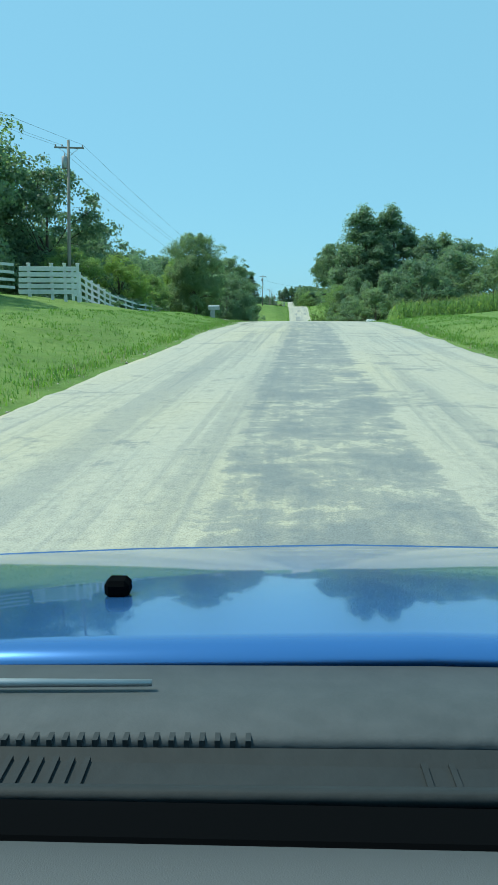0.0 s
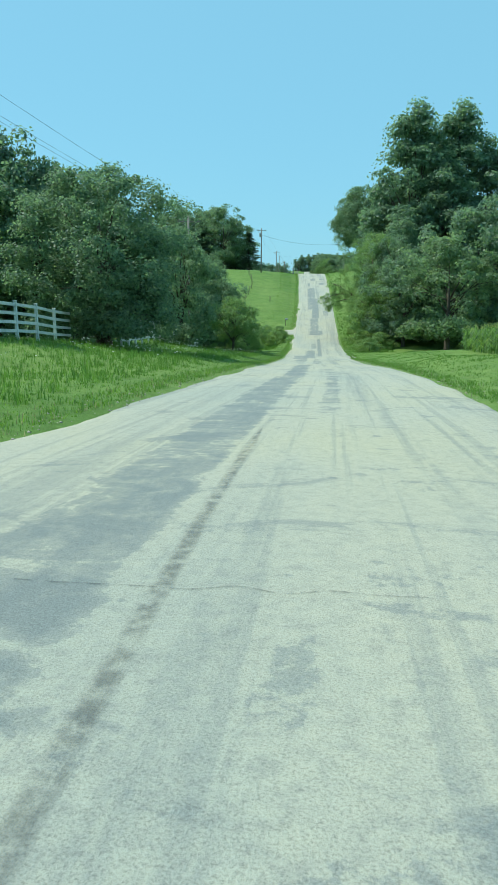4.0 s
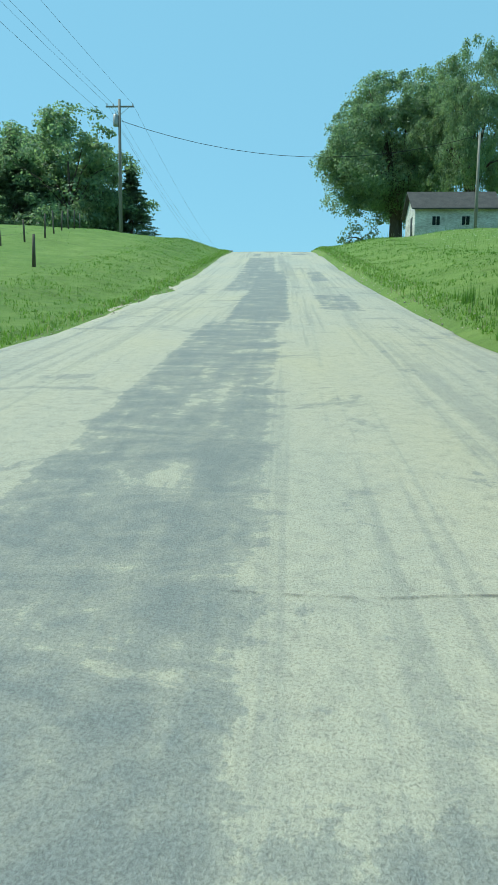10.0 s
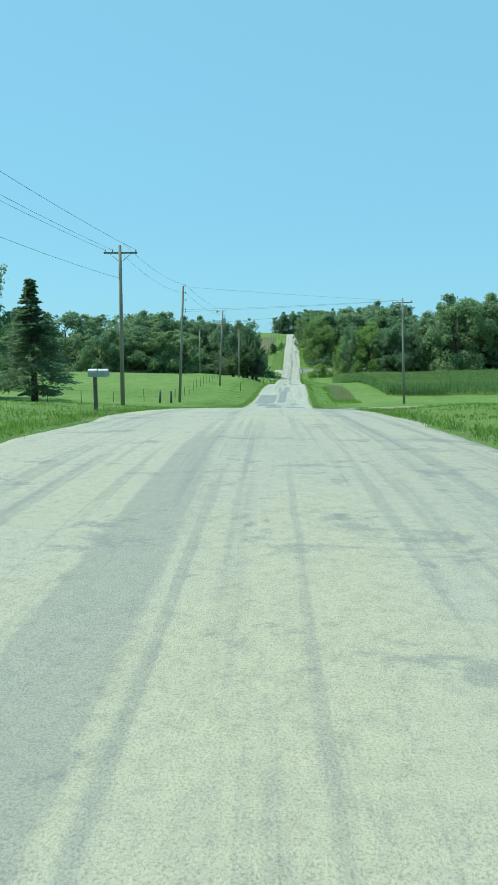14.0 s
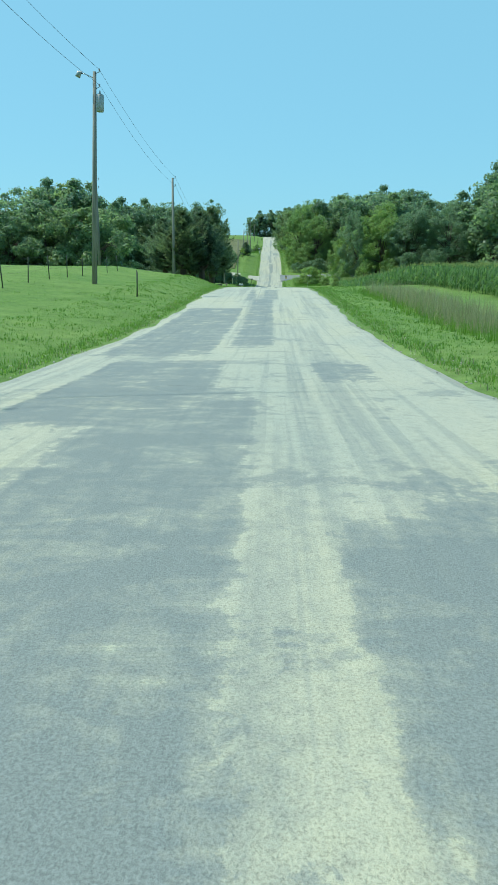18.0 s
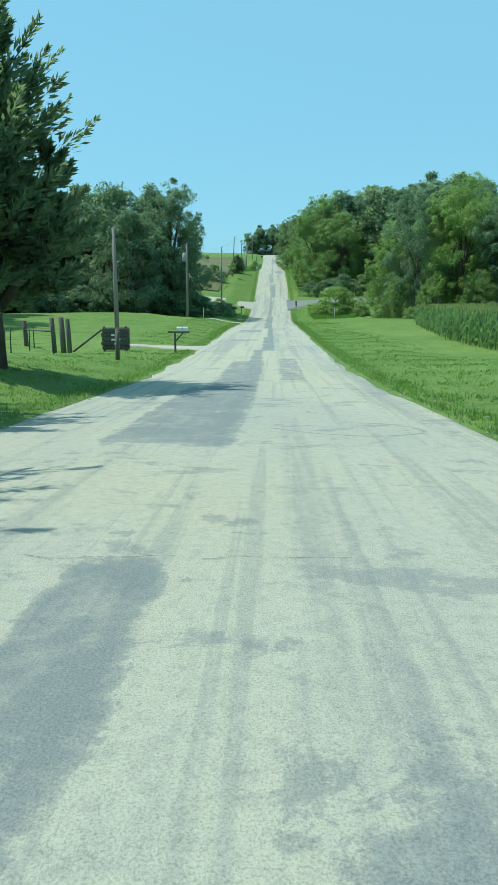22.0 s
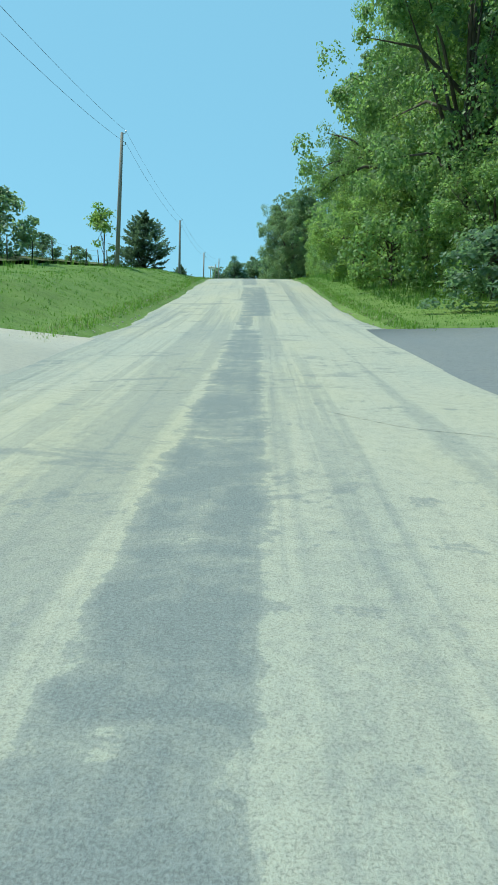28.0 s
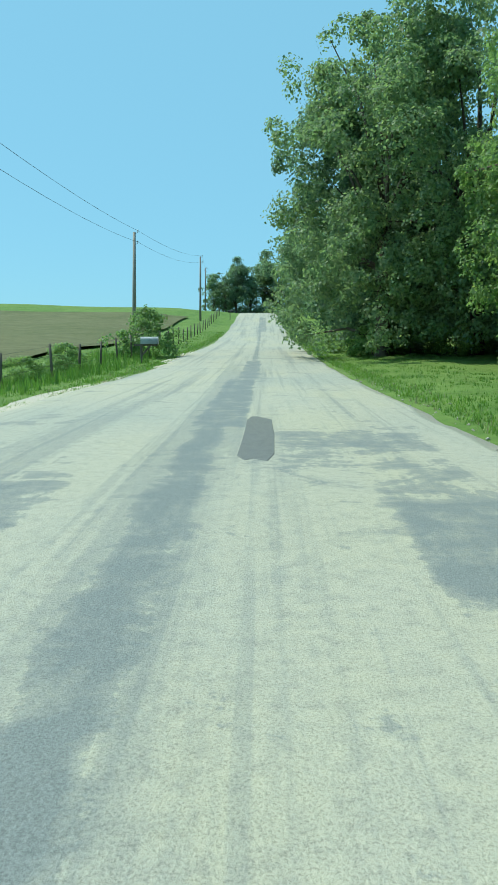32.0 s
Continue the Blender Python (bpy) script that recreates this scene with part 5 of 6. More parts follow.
def tyre_mark(points, width, label="dark curved tyre mark on the road", mat=None):
    """A thin ribbon through (offset from the middle, y) points."""
    p = np.array(points, float)
    t = np.linspace(0, len(p) - 1, 12 * len(p))
    i = np.clip(t.astype(int), 0, len(p) - 2)
    f = (t - i)[:, None]
    p0, p1, p2, p3 = p[np.maximum(i - 1, 0)], p[i], p[i + 1], p[np.minimum(i + 2, len(p) - 1)]
    c = 0.5 * (2 * p1 + (p2 - p0) * f + (2 * p0 - 5 * p1 + 4 * p2 - p3) * f ** 2 + (3 * p1 - p0 - 3 * p2 + p3) * f ** 3)
    way = np.gradient(c, axis=0)
    way /= np.linalg.norm(way, axis=1, keepdims=True)
    side_w = np.stack([-way[:, 1], way[:, 0]], -1) * width / 2 * np.minimum(1, np.minimum(np.arange(len(c)), np.arange(len(c))[::-1]) / 5 + 0.25)[:, None]
    rows = []
    for q in (c - side_w, c + side_w):
        x = q[:, 0] + road_x(q[:, 1])
        rows.append(np.stack([x, q[:, 1], road_top(x, q[:, 1]) + 0.005], -1))
    v = np.stack(rows, 1).reshape(-1, 3)
    k = np.arange(len(c) - 1) * 2
    kind_name = "road_crack" if "crack" in label else "road_joint" if "joint" in label else "tyre_mark"
    me = fast_mesh(kind_name, v, np.stack([k, k + 1, k + 3, k + 2], -1), mat or M_MARK, True)
    me.uv_layers.new(name="across").data.foreach_set("uv", np.tile(np.array([0, 0, 1, 0, 1, 1, 0, 1], np.float32), len(k)))
    ob = new(kind_name, me)
    return tagged(ob, label, kind_name.replace("_", " "), kind_name.replace("_", " ") + "s on the road", "structure")


tyre_mark([(-1.3, 42), (-1.94, 38.4), (-2.25, 36), (-2.6, 34.1), (-2.85, 32), (-2.85, 30.2), (-2.68, 29.1), (-2.3, 28.1), (-1.9, 27.8), (-1.3, 28.0)], 0.32)
tyre_mark([(-2.5, 31.0), (-2.32, 29.4), (-2.1, 28.7), (-1.75, 28.2), (-1.2, 28.0), (-0.6, 28.3)], 0.09)
tyre_mark([(-0.5, 56.5), (-0.6, 58.5), (-0.92, 60.8), (-1.57, 65.4), (-2.36, 73.2)], 0.2)
tyre_mark([(1.3, 55.5), (1.11, 58.3), (0.97, 59.6), (0.61, 61.9), (0.3, 65), (-0.04, 68.7), (-0.35, 76), (-0.5, 82)], 0.13)
tyre_mark([(-2.6, 45.5), (-2.1, 48), (-1.6, 51), (-0.9, 55), (-0.55, 57.5)], 0.14)
tyre_mark([(0.84, 113.3), (0.15, 113.7), (-0.13, 114.3), (0.19, 115.0), (0.57, 114.4), (0.9, 114.2)], 0.14)
tyre_mark([(0.2, 115.6), (0.54, 116.6), (0.94, 116.8), (0.2, 118.0), (-0.77, 118.7)], 0.12)
tyre_mark([(0.1, 115.0), (0.6, 115.2), (1.71, 115.2), (2.16, 116.3)], 0.08)
tyre_mark([(-0.3, 112.5), (-0.6, 114.5), (-0.3, 119), (0.1, 122)], 0.1)
for k, wd in ((0, 0.16), (0.9, 0.07), (1.5, 0.05), (2.9, 0.2), (3.6, 0.06)):
    tyre_mark([(-1.9 - 0.12 * k, 310.4 - 0.05 * k), (-1.5 - 0.1 * k, 308.8 - 0.1 * k), (-0.9 - 0.06 * k, 307.9 - 0.15 * k), (-0.1 + 0.1 * k, 307.1 - 0.18 * k), (0.7 - 0.2 * k, 306.6 - 0.2 * k), (1.5 - 0.3 * k, 306.1 - 0.14 * k)], wd)
tyre_mark([(-2.6, 309.2), (-2.2, 308.4), (-1.85, 308.0), (-0.8, 306.8), (0.0, 306.1)], 0.12)
tyre_mark([(-0.28, 371), (-0.28, 378), (-0.3, 386), (-0.42, 397)], 0.05, "thin pale joint along the road", M_JOINT)
tyre_mark([(0.5, 418.0), (1.2, 417.4), (2.0, 417.2), (2.7, 417.7), (2.4, 418.5), (1.6, 418.7)], 0.09)
tyre_mark([(0.5, 384), (1.4, 383.4), (2.2, 384.6), (1.6, 385.6), (0.7, 384.9)], 0.1)
tyre_mark([(-0.2, 423.5), (0.5, 422.7), (1.3, 422.9), (2.0, 424)], 0.12)
tyre_mark([(0.5, 391.2), (1.3, 391.6), (2.2, 391.4)], 0.1)
tyre_mark([(0.75, 475.7), (0.9, 475.2), (1.15, 475.0), (1.9, 474.7)], 0.1)
tyre_mark([(1.2, 475.7), (1.5, 475.6), (2.2, 475.6)], 0.07)
tyre_mark([(2.9, 535.2), (2.2, 536.2), (1.5, 536.6), (0.9, 537.3)], 0.05)
# transverse cracks
crack_rng = random.Random(77)
for k in range(64):
    yc = 6 + 10.2 * k + crack_rng.uniform(-3, 3)
    da = crack_rng.uniform(-3.2, 1.0)
    db = min(3.2, da + crack_rng.uniform(0.8, 4.0))
    tyre_mark([(da + (db - da) * f / 9, yc + crack_rng.uniform(-0.05, 0.05)) for f in range(10)], crack_rng.uniform(0.015, 0.03), "thin dark crack across the road", M_CRACK)


# ---- grass, weeds and corn ----
def blades(name, count, pick, high, width, mat, label, seed, per=4, category="grass", lean=0.5, base=0.0):
    """Tufts of single blades at the places that pick() draws."""
    rng = np.random.default_rng(seed)
    x, y = pick(rng, count)
    z = land(x, y)
    n = count * per
    h = high * (0.5 + 0.9 * rng.random(n)) * np.repeat(0.7 + 0.6 * rng.random(count), per)
    bx, by, bz = np.repeat(x, per) + rng.normal(0, 0.05, n), np.repeat(y, per) + rng.normal(0, 0.05, n), np.repeat(z, per) - 0.02 + base
    a = rng.random(n) * 2 * np.pi
    ca, sa = np.cos(a), np.sin(a)
    w = width * (0.6 + 0.8 * rng.random(n))
    ln = lean * rng.random(n) * h
    v = np.empty((n, 3, 3))
    v[:, 0] = np.stack([bx - sa * w, by + ca * w, bz], -1)
    v[:, 1] = np.stack([bx + sa * w, by - ca * w, bz], -1)
    v[:, 2] = np.stack([bx + ca * ln, by + sa * ln, bz + h], -1)
    ob = new(name, fast_mesh(name, v.reshape(-1, 3), np.arange(3 * n).reshape(-1, 3), mat))
    return tagged(ob, label, category, "", "stuff")


def off_road(x, y):
    """Keeps tufts off the side roads and drives."""
    keep = np.ones(len(x), bool)
    for x0, yc, hw in ((-1, 190, 2.6), (-1, 48, 3.6), (1, 300, 3.2), (-1, 449, 2.3), (-1, 506.5, 3.5), (1, 541, 5.0), (-1, 540, 3.4)):
        keep &= ~((np.sign(x) == x0) & (np.abs(y - yc) < hw))
    return keep


def verge(d0, d1, y0, y1, power=1.6):
    def pick(rng, n):
        y = y0 + (y1 - y0) * rng.random(3 * n)
        d = d0 + (d1 - d0) * rng.random(3 * n) ** power
        x = road_x(y) + d * rng.choice([-1, 1], 3 * n)
        k = off_road(x, y)
        return x[k][:n], y[k][:n]
    return pick


blades("grass", 80000, verge(HALF + 0.2, 9, -2, 690), 0.06, 0.012, M_BLADE, "short mown green grass along the road", 31)
blades("grass", 40000, verge(7, 28, 0, 690, 1.2), 0.05, 0.018, M_BLADE, "mown green grass on the banks", 32, 3)
blades("grass", 26000, verge(HALF + 0.25, HALF + 0.95, -2, 690, 1.0), 0.1, 0.014, M_BLADE, "longer grass along the road edge", 33, 5, "grass", 1.0)
blades("grass", 60000, verge(HALF + 0.2, HALF + 4.5, 0, 690, 1.2), 0.075, 0.014, M_BLADE, "tufted green grass on the verge", 48, 4, "grass", 1.0)
blades("dry_grass", 7000, verge(HALF + 0.1, HALF + 1.0, -2, 690, 1.0), 0.10, 0.010, M_DRY, "dry bent grass along the road edge", 47)


def area(x0, x1, y0, y1):
    def pick(rng, n):
        return x0 + (x1 - x0) * rng.random(n), y0 + (y1 - y0) * rng.random(n)
    return pick


blades("weeds", 5200, area(-13.5, -5.2, 74, 150), 0.22, 0.010, M_BLADE, "tall rough weeds below the white fence", 34, 7, "weeds")
blades("weeds", 170, area(-9.5, -7.9, 55.9, 57.6), 0.5, 0.014, M_BLADE, "tuft of long arching leaves at the mailbox foot", 35, 7, "weeds", 1.4)
blades("weeds", 1500, area(-12, -4.6, 168, 188), 0.35, 0.015, M_BLADE, "tall weeds among the bushes", 36, 7, "weeds")
blades("weeds", 2600, area(5.2, 10.5, 160, 206), 0.25, 0.010, M_BLADE, "tall weeds on the bank", 37, 7, "weeds")
blades("dry_weeds", 1500, area(5.9, 8.4, 358, 386), 0.75, 0.007, M_DRY, "dry brown weeds standing by the road", 38, 6, "weeds", 0.5)
blades("weeds", 900, area(5.2, 8.6, 352, 388), 0.4, 0.010, M_BLADE, "green weeds by the road", 39, 7, "weeds")
blades("weeds", 1300, area(5.8, 12, 512, 534), 0.4, 0.015, M_BLADE, "tall weeds beside the side road", 40, 7, "weeds")
blades("weeds", 1300, area(-9.5, -5.4, 612, 652), 0.34, 0.014, M_BLADE, "tall weeds along the fence", 41, 7, "weeds")
blades("weeds", 1500, area(5.0, 8.5, 556, 612), 0.3, 0.014, M_BLADE, "weeds at the foot of the trees", 42, 7, "weeds")
blades("weeds", 500, area(-14, -9.5, 552, 604), 0.3, 0.013, M_BLADE, "rough weeds on the bank", 43, 7, "weeds")
def flowers(count, pick, high, seed, label):
    """Flat white flower heads of five petals, each on a thin stem."""
    rng = np.random.default_rng(seed)
    x, y = pick(rng, count)
    z = land(x, y)
    h = high * (0.6 + 0.7 * rng.random(count))
    tx, ty = x + rng.normal(0, 0.06, count), y + rng.normal(0, 0.06, count)
    w = 0.006
    stem = np.stack([np.stack([x - w, y, z], -1), np.stack([x + w, y, z], -1), np.stack([tx, ty, z + h], -1)], 1)
    ob = new("flower_stems", fast_mesh("flower_stems", stem.reshape(-1, 3), np.arange(3 * count).reshape(-1, 3), M_BLADE))
    tagged(ob, "thin green stems of wild flowers", "flowers", "", "stuff")
    r = 0.035 * (0.6 + 0.7 * rng.random(count))
    V = []
    for k in range(5):
        a = 2 * math.pi * k / 5 + rng.random(count)
        c = np.stack([tx, ty, z + h], -1)
        p = [np.stack([r * np.cos(a + da) * f, r * np.sin(a + da) * f, 0.25 * r * f], -1) for da, f in ((-0.5, 0.8), (0, 1.1), (0.5, 0.8))]
        V.append(np.stack([c, c + p[0], c + p[1], c + p[2]], 1).reshape(-1, 3))
    v = np.concatenate(V)
    ob = new("wild_flowers", fast_mesh("wild_flowers", v, np.arange(len(v)).reshape(-1, 4), M_SIGNWHITE))
    return tagged(ob, label, "flowers", "", "stuff")


flowers(650, area(-13, -5.0, 100, 148), 0.42, 44, "small white wild flowers in the rough grass")
flowers(500, area(7, 16, 214, 258), 0.42, 45, "small white wild flowers on the bank")
flowers(160, area(-12, -9, 60, 95), 0.3, 46, "small white wild flowers under the fence")


def corn(name, inside, y0, y1, seed, high):
    """Rows of corn; inside(y) gives the near edge in x."""
    rng = np.random.default_rng(seed)
    xs, ys = [], []
    for y in np.arange(y0, y1, 0.42):
        e = inside(y)
        x = np.concatenate([e + 0.7 * np.arange(12), e + 8.4 + 1.25 * np.arange(40)])
        xs.append(x + rng.normal(0, 0.1, len(x)))
        ys.append(np.full(len(x), y) + rng.normal(0, 0.12, len(x)))
    x, y = np.concatenate(xs), np.concatenate(ys)
    z = land(x, y)
    n = len(x)
    top = high + 0.3 * rng.random(n)
    V, F = [], []
    count = 0
    for leaf in range(8):
        a = rng.random(n) * 2 * np.pi
        h0 = top * (0.18 + 0.1 * leaf)
        ln = 0.62 * (1 - 0.04 * leaf)
        c, s = np.cos(a), np.sin(a)
        w = 0.07
        pts = []
        for f, dz in ((0, 0), (0.5, 0.22), (1.0, -0.16)):
            ww = w * (1 - 0.85 * f)
            for sg in (-1, 1):
                pts.append(np.stack([x + c * ln * f - s * ww * sg, y + s * ln * f + c * ww * sg, z + h0 + dz], -1))
        V.append(np.stack(pts, 1).reshape(-1, 3))
        k = count + 6 * np.arange(n)
        F += [np.stack([k, k + 1, k + 3, k + 2], -1), np.stack([k + 2, k + 3, k + 5, k + 4], -1)]
        count += 6 * n
    pts = [np.stack([x + 0.02 * sg, y, z + h], -1) for h in (0 * z, top + 0.15) for sg in (-1, 1)]
    V.append(np.stack(pts, 1).reshape(-1, 3))
    k = count + 4 * np.arange(n)
    F.append(np.stack([k, k + 1, k + 3, k + 2], -1))
    T = []
    for k in range(4):
        a = rng.random(n) * 2 * np.pi
        c, s = 0.16 * np.cos(a), 0.16 * np.sin(a)
        T.append(np.stack([np.stack([x - 0.012, y, z + top + 0.02], -1), np.stack([x + 0.012, y, z + top + 0.02], -1), np.stack([x + c, y + s, z + top + 0.3], -1)], 1).reshape(-1, 3))
    T = np.concatenate(T)
    tagged(new("corn_tassels", fast_mesh("corn_tassels", T, np.arange(len(T)).reshape(-1, 3), M_TASSEL)), "pale yellow tassels on the corn", "corn", "", "stuff")
    ob = new(name, fast_mesh(name, np.concatenate(V), np.concatenate(F), M_CORN))
    return tagged(ob, "rows of tall green corn with arching leaves", "corn", "", "stuff")


corn("corn", lambda y: float(np.interp(y, [58, 66, 88, 127], [6.4, 7.0, 9.3, 11.2])), 58, 127, 51, 1.4)
corn("corn", lambda y: float(np.interp(y, [370, 383, 412, 430, 452, 482], [14, 14.2, 12.4, 11.3, 10.8, 14.4])), 370, 482, 52, 1.55)


def stones(name, count, d0, d1, y0, y1, size, seed, label):
    """Loose stones along both edges of the road."""
    rng = np.random.default_rng(seed)
    y = y0 + (y1 - y0) * rng.random(count)
    d = (d0 + (d1 - d0) * rng.random(count) ** 1.5) * rng.choice([-1, 1], count)
    x = road_x(y) + d
    z = np.maximum(land(x, y), np.where(np.abs(d) < HALF + 0.3, road_top(x, y) - 0.03, -99))
    r = size * (0.4 + rng.random((count, 1)) ** 2)
    base = np.array([(1, 0, 0), (0, 1, 0), (-1, 0, 0), (0, -1, 0), (0, 0, 0.7), (0, 0, -0.5)])
    v = np.stack([x, y, z], -1)[:, None] + base[None] * r[:, None] * (0.6 + 0.8 * rng.random((count, 6, 3)))
    f = np.array([(0, 1, 4), (1, 2, 4), (2, 3, 4), (3, 0, 4), (1, 0, 5), (2, 1, 5), (3, 2, 5), (0, 3, 5)])
    faces = (6 * np.arange(count))[:, None, None] + f[None]
    ob = new(name, fast_mesh(name, v.reshape(-1, 3), faces.reshape(-1, 3), M_GRAVEL))
    return tagged(ob, label, "gravel", "", "stuff")


stones("gravel", 15000, HALF - 0.15, HALF + 0.8, 0, 690, 0.026, 71, "loose pale stones along the road edge")
stones("gravel", 700, HALF - 0.2, HALF + 1.4, 296, 304, 0.03, 72, "loose pale stones at the gravel junction")
stones("gravel", 900, HALF - 0.2, HALF + 1.6, 43, 54, 0.03, 73, "loose pale stones at the drive mouth")
stones("gravel", 9000, 0.0, 2.5, 30, 49.6, 0.02, 74, "loose white chips spread over the road")


# ---- stubble field on the hillside ----
fx = [-11, -13, -16, -20, -26, -34, -46, -64, -90, -130, -180, -230]
fy = list(np.arange(550, 716, 4.0))
gxf, gyf = np.meshgrid(fx[::-1], fy)
vf = np.stack([gxf, gyf, land(gxf, gyf) + 0.2], -1).reshape(-1, 3)
kf = np.arange((len(fy) - 1) * (len(fx) - 1))
af = (kf // (len(fx) - 1)) * len(fx) + kf % (len(fx) - 1)
tagged(new("field", fast_mesh("field", vf, np.stack([af, af + 1, af + len(fx) + 1, af + len(fx)], -1), M_FIELD, True)), "tan mown stubble field on the hillside", "field", "", "structure")
blades("stubble", 5000, area(-60, -12, 552, 690), 0.14, 0.02, M_DRY, "short dry stubble on the hillside field", 61, 3, "stubble")


# ---- wooden sign box, gate posts and pipe gate by the lawn ----
def board_sign(x, y):
    e = thing("board_sign", x, y, gz(x, y), 6, "low greyed sign box of stacked rough boards on the lawn", "sign")
    for k in range(5):
        sh, hz = (0.02, -0.03, 0.015, -0.015, 0.03)[k], 0.05 + 0.225 * k
        part("board", boxes((-0.7 + sh, 0.7 + sh, -0.05, 0.0, hz, hz + 0.2), bevel=0.015), M_LOG, e)
        part("side_board", boxes((0.64, 0.69, 0.01, 0.75, hz + 0.01, hz + 0.2), bevel=0.015), M_LOG, e)
        part("side_board", boxes((-0.69, -0.64, 0.01, 0.75, hz + 0.01, hz + 0.2), bevel=0.015), M_LOG, e)
        part("back_board", boxes((-0.67, 0.67, 0.76, 0.8, hz, hz + 0.2), bevel=0.015), M_LOG, e)
    for sx in (-0.56, 0.56):
        part("post", boxes((sx - 0.06, sx + 0.06, 0.01, 0.13, -0.3, 1.25), bevel=0.01), M_LOG, e)
    for xa, xb, z in ((-0.2, -0.02, 0.76), (0.04, 0.22, 0.76), (-0.2, 0.26, 0.53), (-0.05, 0.1, 0.32)):
        part("lettering_bar", boxes((xa, xb, -0.058, -0.051, z, z + 0.09)), M_SIGNWHITE, e, "white unreadable lettering bar")


board_sign(-8.4, 444.9)


def gate_posts():
    for x, y, h, r in ((-11.2, 443.5, 1.75, 0.12), (-10.5, 442.7, 1.75, 0.14), (-10.05, 442.2, 1.65, 0.12), (-13.9, 447.2, 1.45, 0.13)):
        bm = bmesh.new()
        tube(bm, [(0, 0, -0.4), (0.01, 0, h * 0.5), (0, 0.01, h - 0.03), (0, 0, h)], [r, r * 0.96, r * 0.92, r * 0.75], 9)
        ob = part("gate_post", bm, M_POST)
        ob.matrix_world = pose(x, y, gz(x, y), 1.5, -2.0, 30)
        tagged(ob, "thick weathered round wooden gate post", "gate post", "gate posts by the lawn")
    z = gz(-11.2, 443.5)
    bm = bmesh.new()
    tube(bm, [(-13.9, 447.2, gz(-13.9, 447.2) + 0.95), (-11.2, 443.5, z + 1.05)], [0.05, 0.045], 7)
    tagged(part("rail", bm, M_POST), "round wooden rail between the gate posts", "fence rail")
    bm = bmesh.new()
    tube(bm, [(-10.7, 445.1, gz(-10.7, 445.1) + 0.03), (-9.22, 445.3, gz(-9.22, 445.3) + 1.08)], [0.06, 0.05], 7)
    tagged(part("leaning_log", bm, M_POST), "loose log leaning behind the board sign", "log")


gate_posts()


def pipe_gate(x, y, w=4.6):
    e = thing("pipe_gate", x, y, gz(x, y), 3, "low white steel pipe gate in the grass", "gate")
    for z in (0.45, 0.75, 1.05):
        bm = bmesh.new()
        tube(bm, [(-w / 2, 0, z), (w / 2, 0, z)], [0.035, 0.035], 7)
        part("pipe", bm, M_WHITE, e)
    for s in (-w / 2, w / 2):
        bm = bmesh.new()
        tube(bm, [(s, 0, -0.2), (s, 0, 1.2)], [0.06, 0.06], 8)
        part("post", bm, M_WHITE, e)


pipe_gate(-21, 441)


def low_building(x, y):
    e = thing("farm_building", x, y, gz(x, y), 0, "long low white farm building with a rusty roof", "farm building")
    part("wall", boxes((-5, 5, -2, 2, -0.4, 1.9)), M_WHITE, e)
    bm = bmesh.new()
    for s in (-1, 1):
        q = [bm.verts.new(p) for p in ((-5.4, 2.4 * s, 1.75), (5.4, 2.4 * s, 1.75), (5.4, 0, 2.7), (-5.4, 0, 2.7))]
        bm.faces.new(q if s < 0 else q[::-1])
    bmesh.ops.solidify(bm, geom=bm.faces[:], thickness=0.08)
    part("roof", bm, M_RUST, e)
    for k in (-3.2, -0.6, 2.2):
        part("window", boxes((k, k + 0.9, -2.03, -2.005, 0.7, 1.4)), M_GLASS, e)


M_RUST = worn("rusty roofing", (0.2, 0.09, 0.05), (0.42, 0.22, 0.14), 5, 0.8)
low_building(-45, 462)

# wooden posts on the verge near the cedars
post_line([(-6.6, 437), (-6.6, 437.1)], 3, 1.3, M_POST, "short thick wooden post", "posts by the cedars", 0.09, 0)
post_line([(-16, 440), (-10, 439.5)], 2.2, 1.2, M_DARKSTEEL, "thin dark steel fence post", "yard fence", 0.03, 3)

# small trees and shrubs along the last fence
plant("cedar_bush", -8.9, 588, 4.5, 1.25)
plant("cedar_bush", -9.6, 623, 3.4, 1.15)
plant("sapling", -9.3, 574.4, 4.2, 1.0)
for x, y, h in ((-13, 566, 3.4), (-15.5, 569, 3.0), (-12, 571, 1.6), (-11.8, 578, 1.2), (-10.6, 584, 0.9)):
    plant("bush_dark", x, y, h, 1.0, group="shrubs along the last fence")
for x, y, h, w in ((-6.0, 648, 2.5, 0.9), (-8.2, 640, 1.1, 1.2), (-8.0, 634, 0.9, 1.2), (-9.2, 629, 1.2, 1.2), (-7.6, 637, 0.8, 1.2), (-10.5, 633, 1.0, 1.2)):
    plant("bush", x, y, h, w, group="shrubs along the last fence")


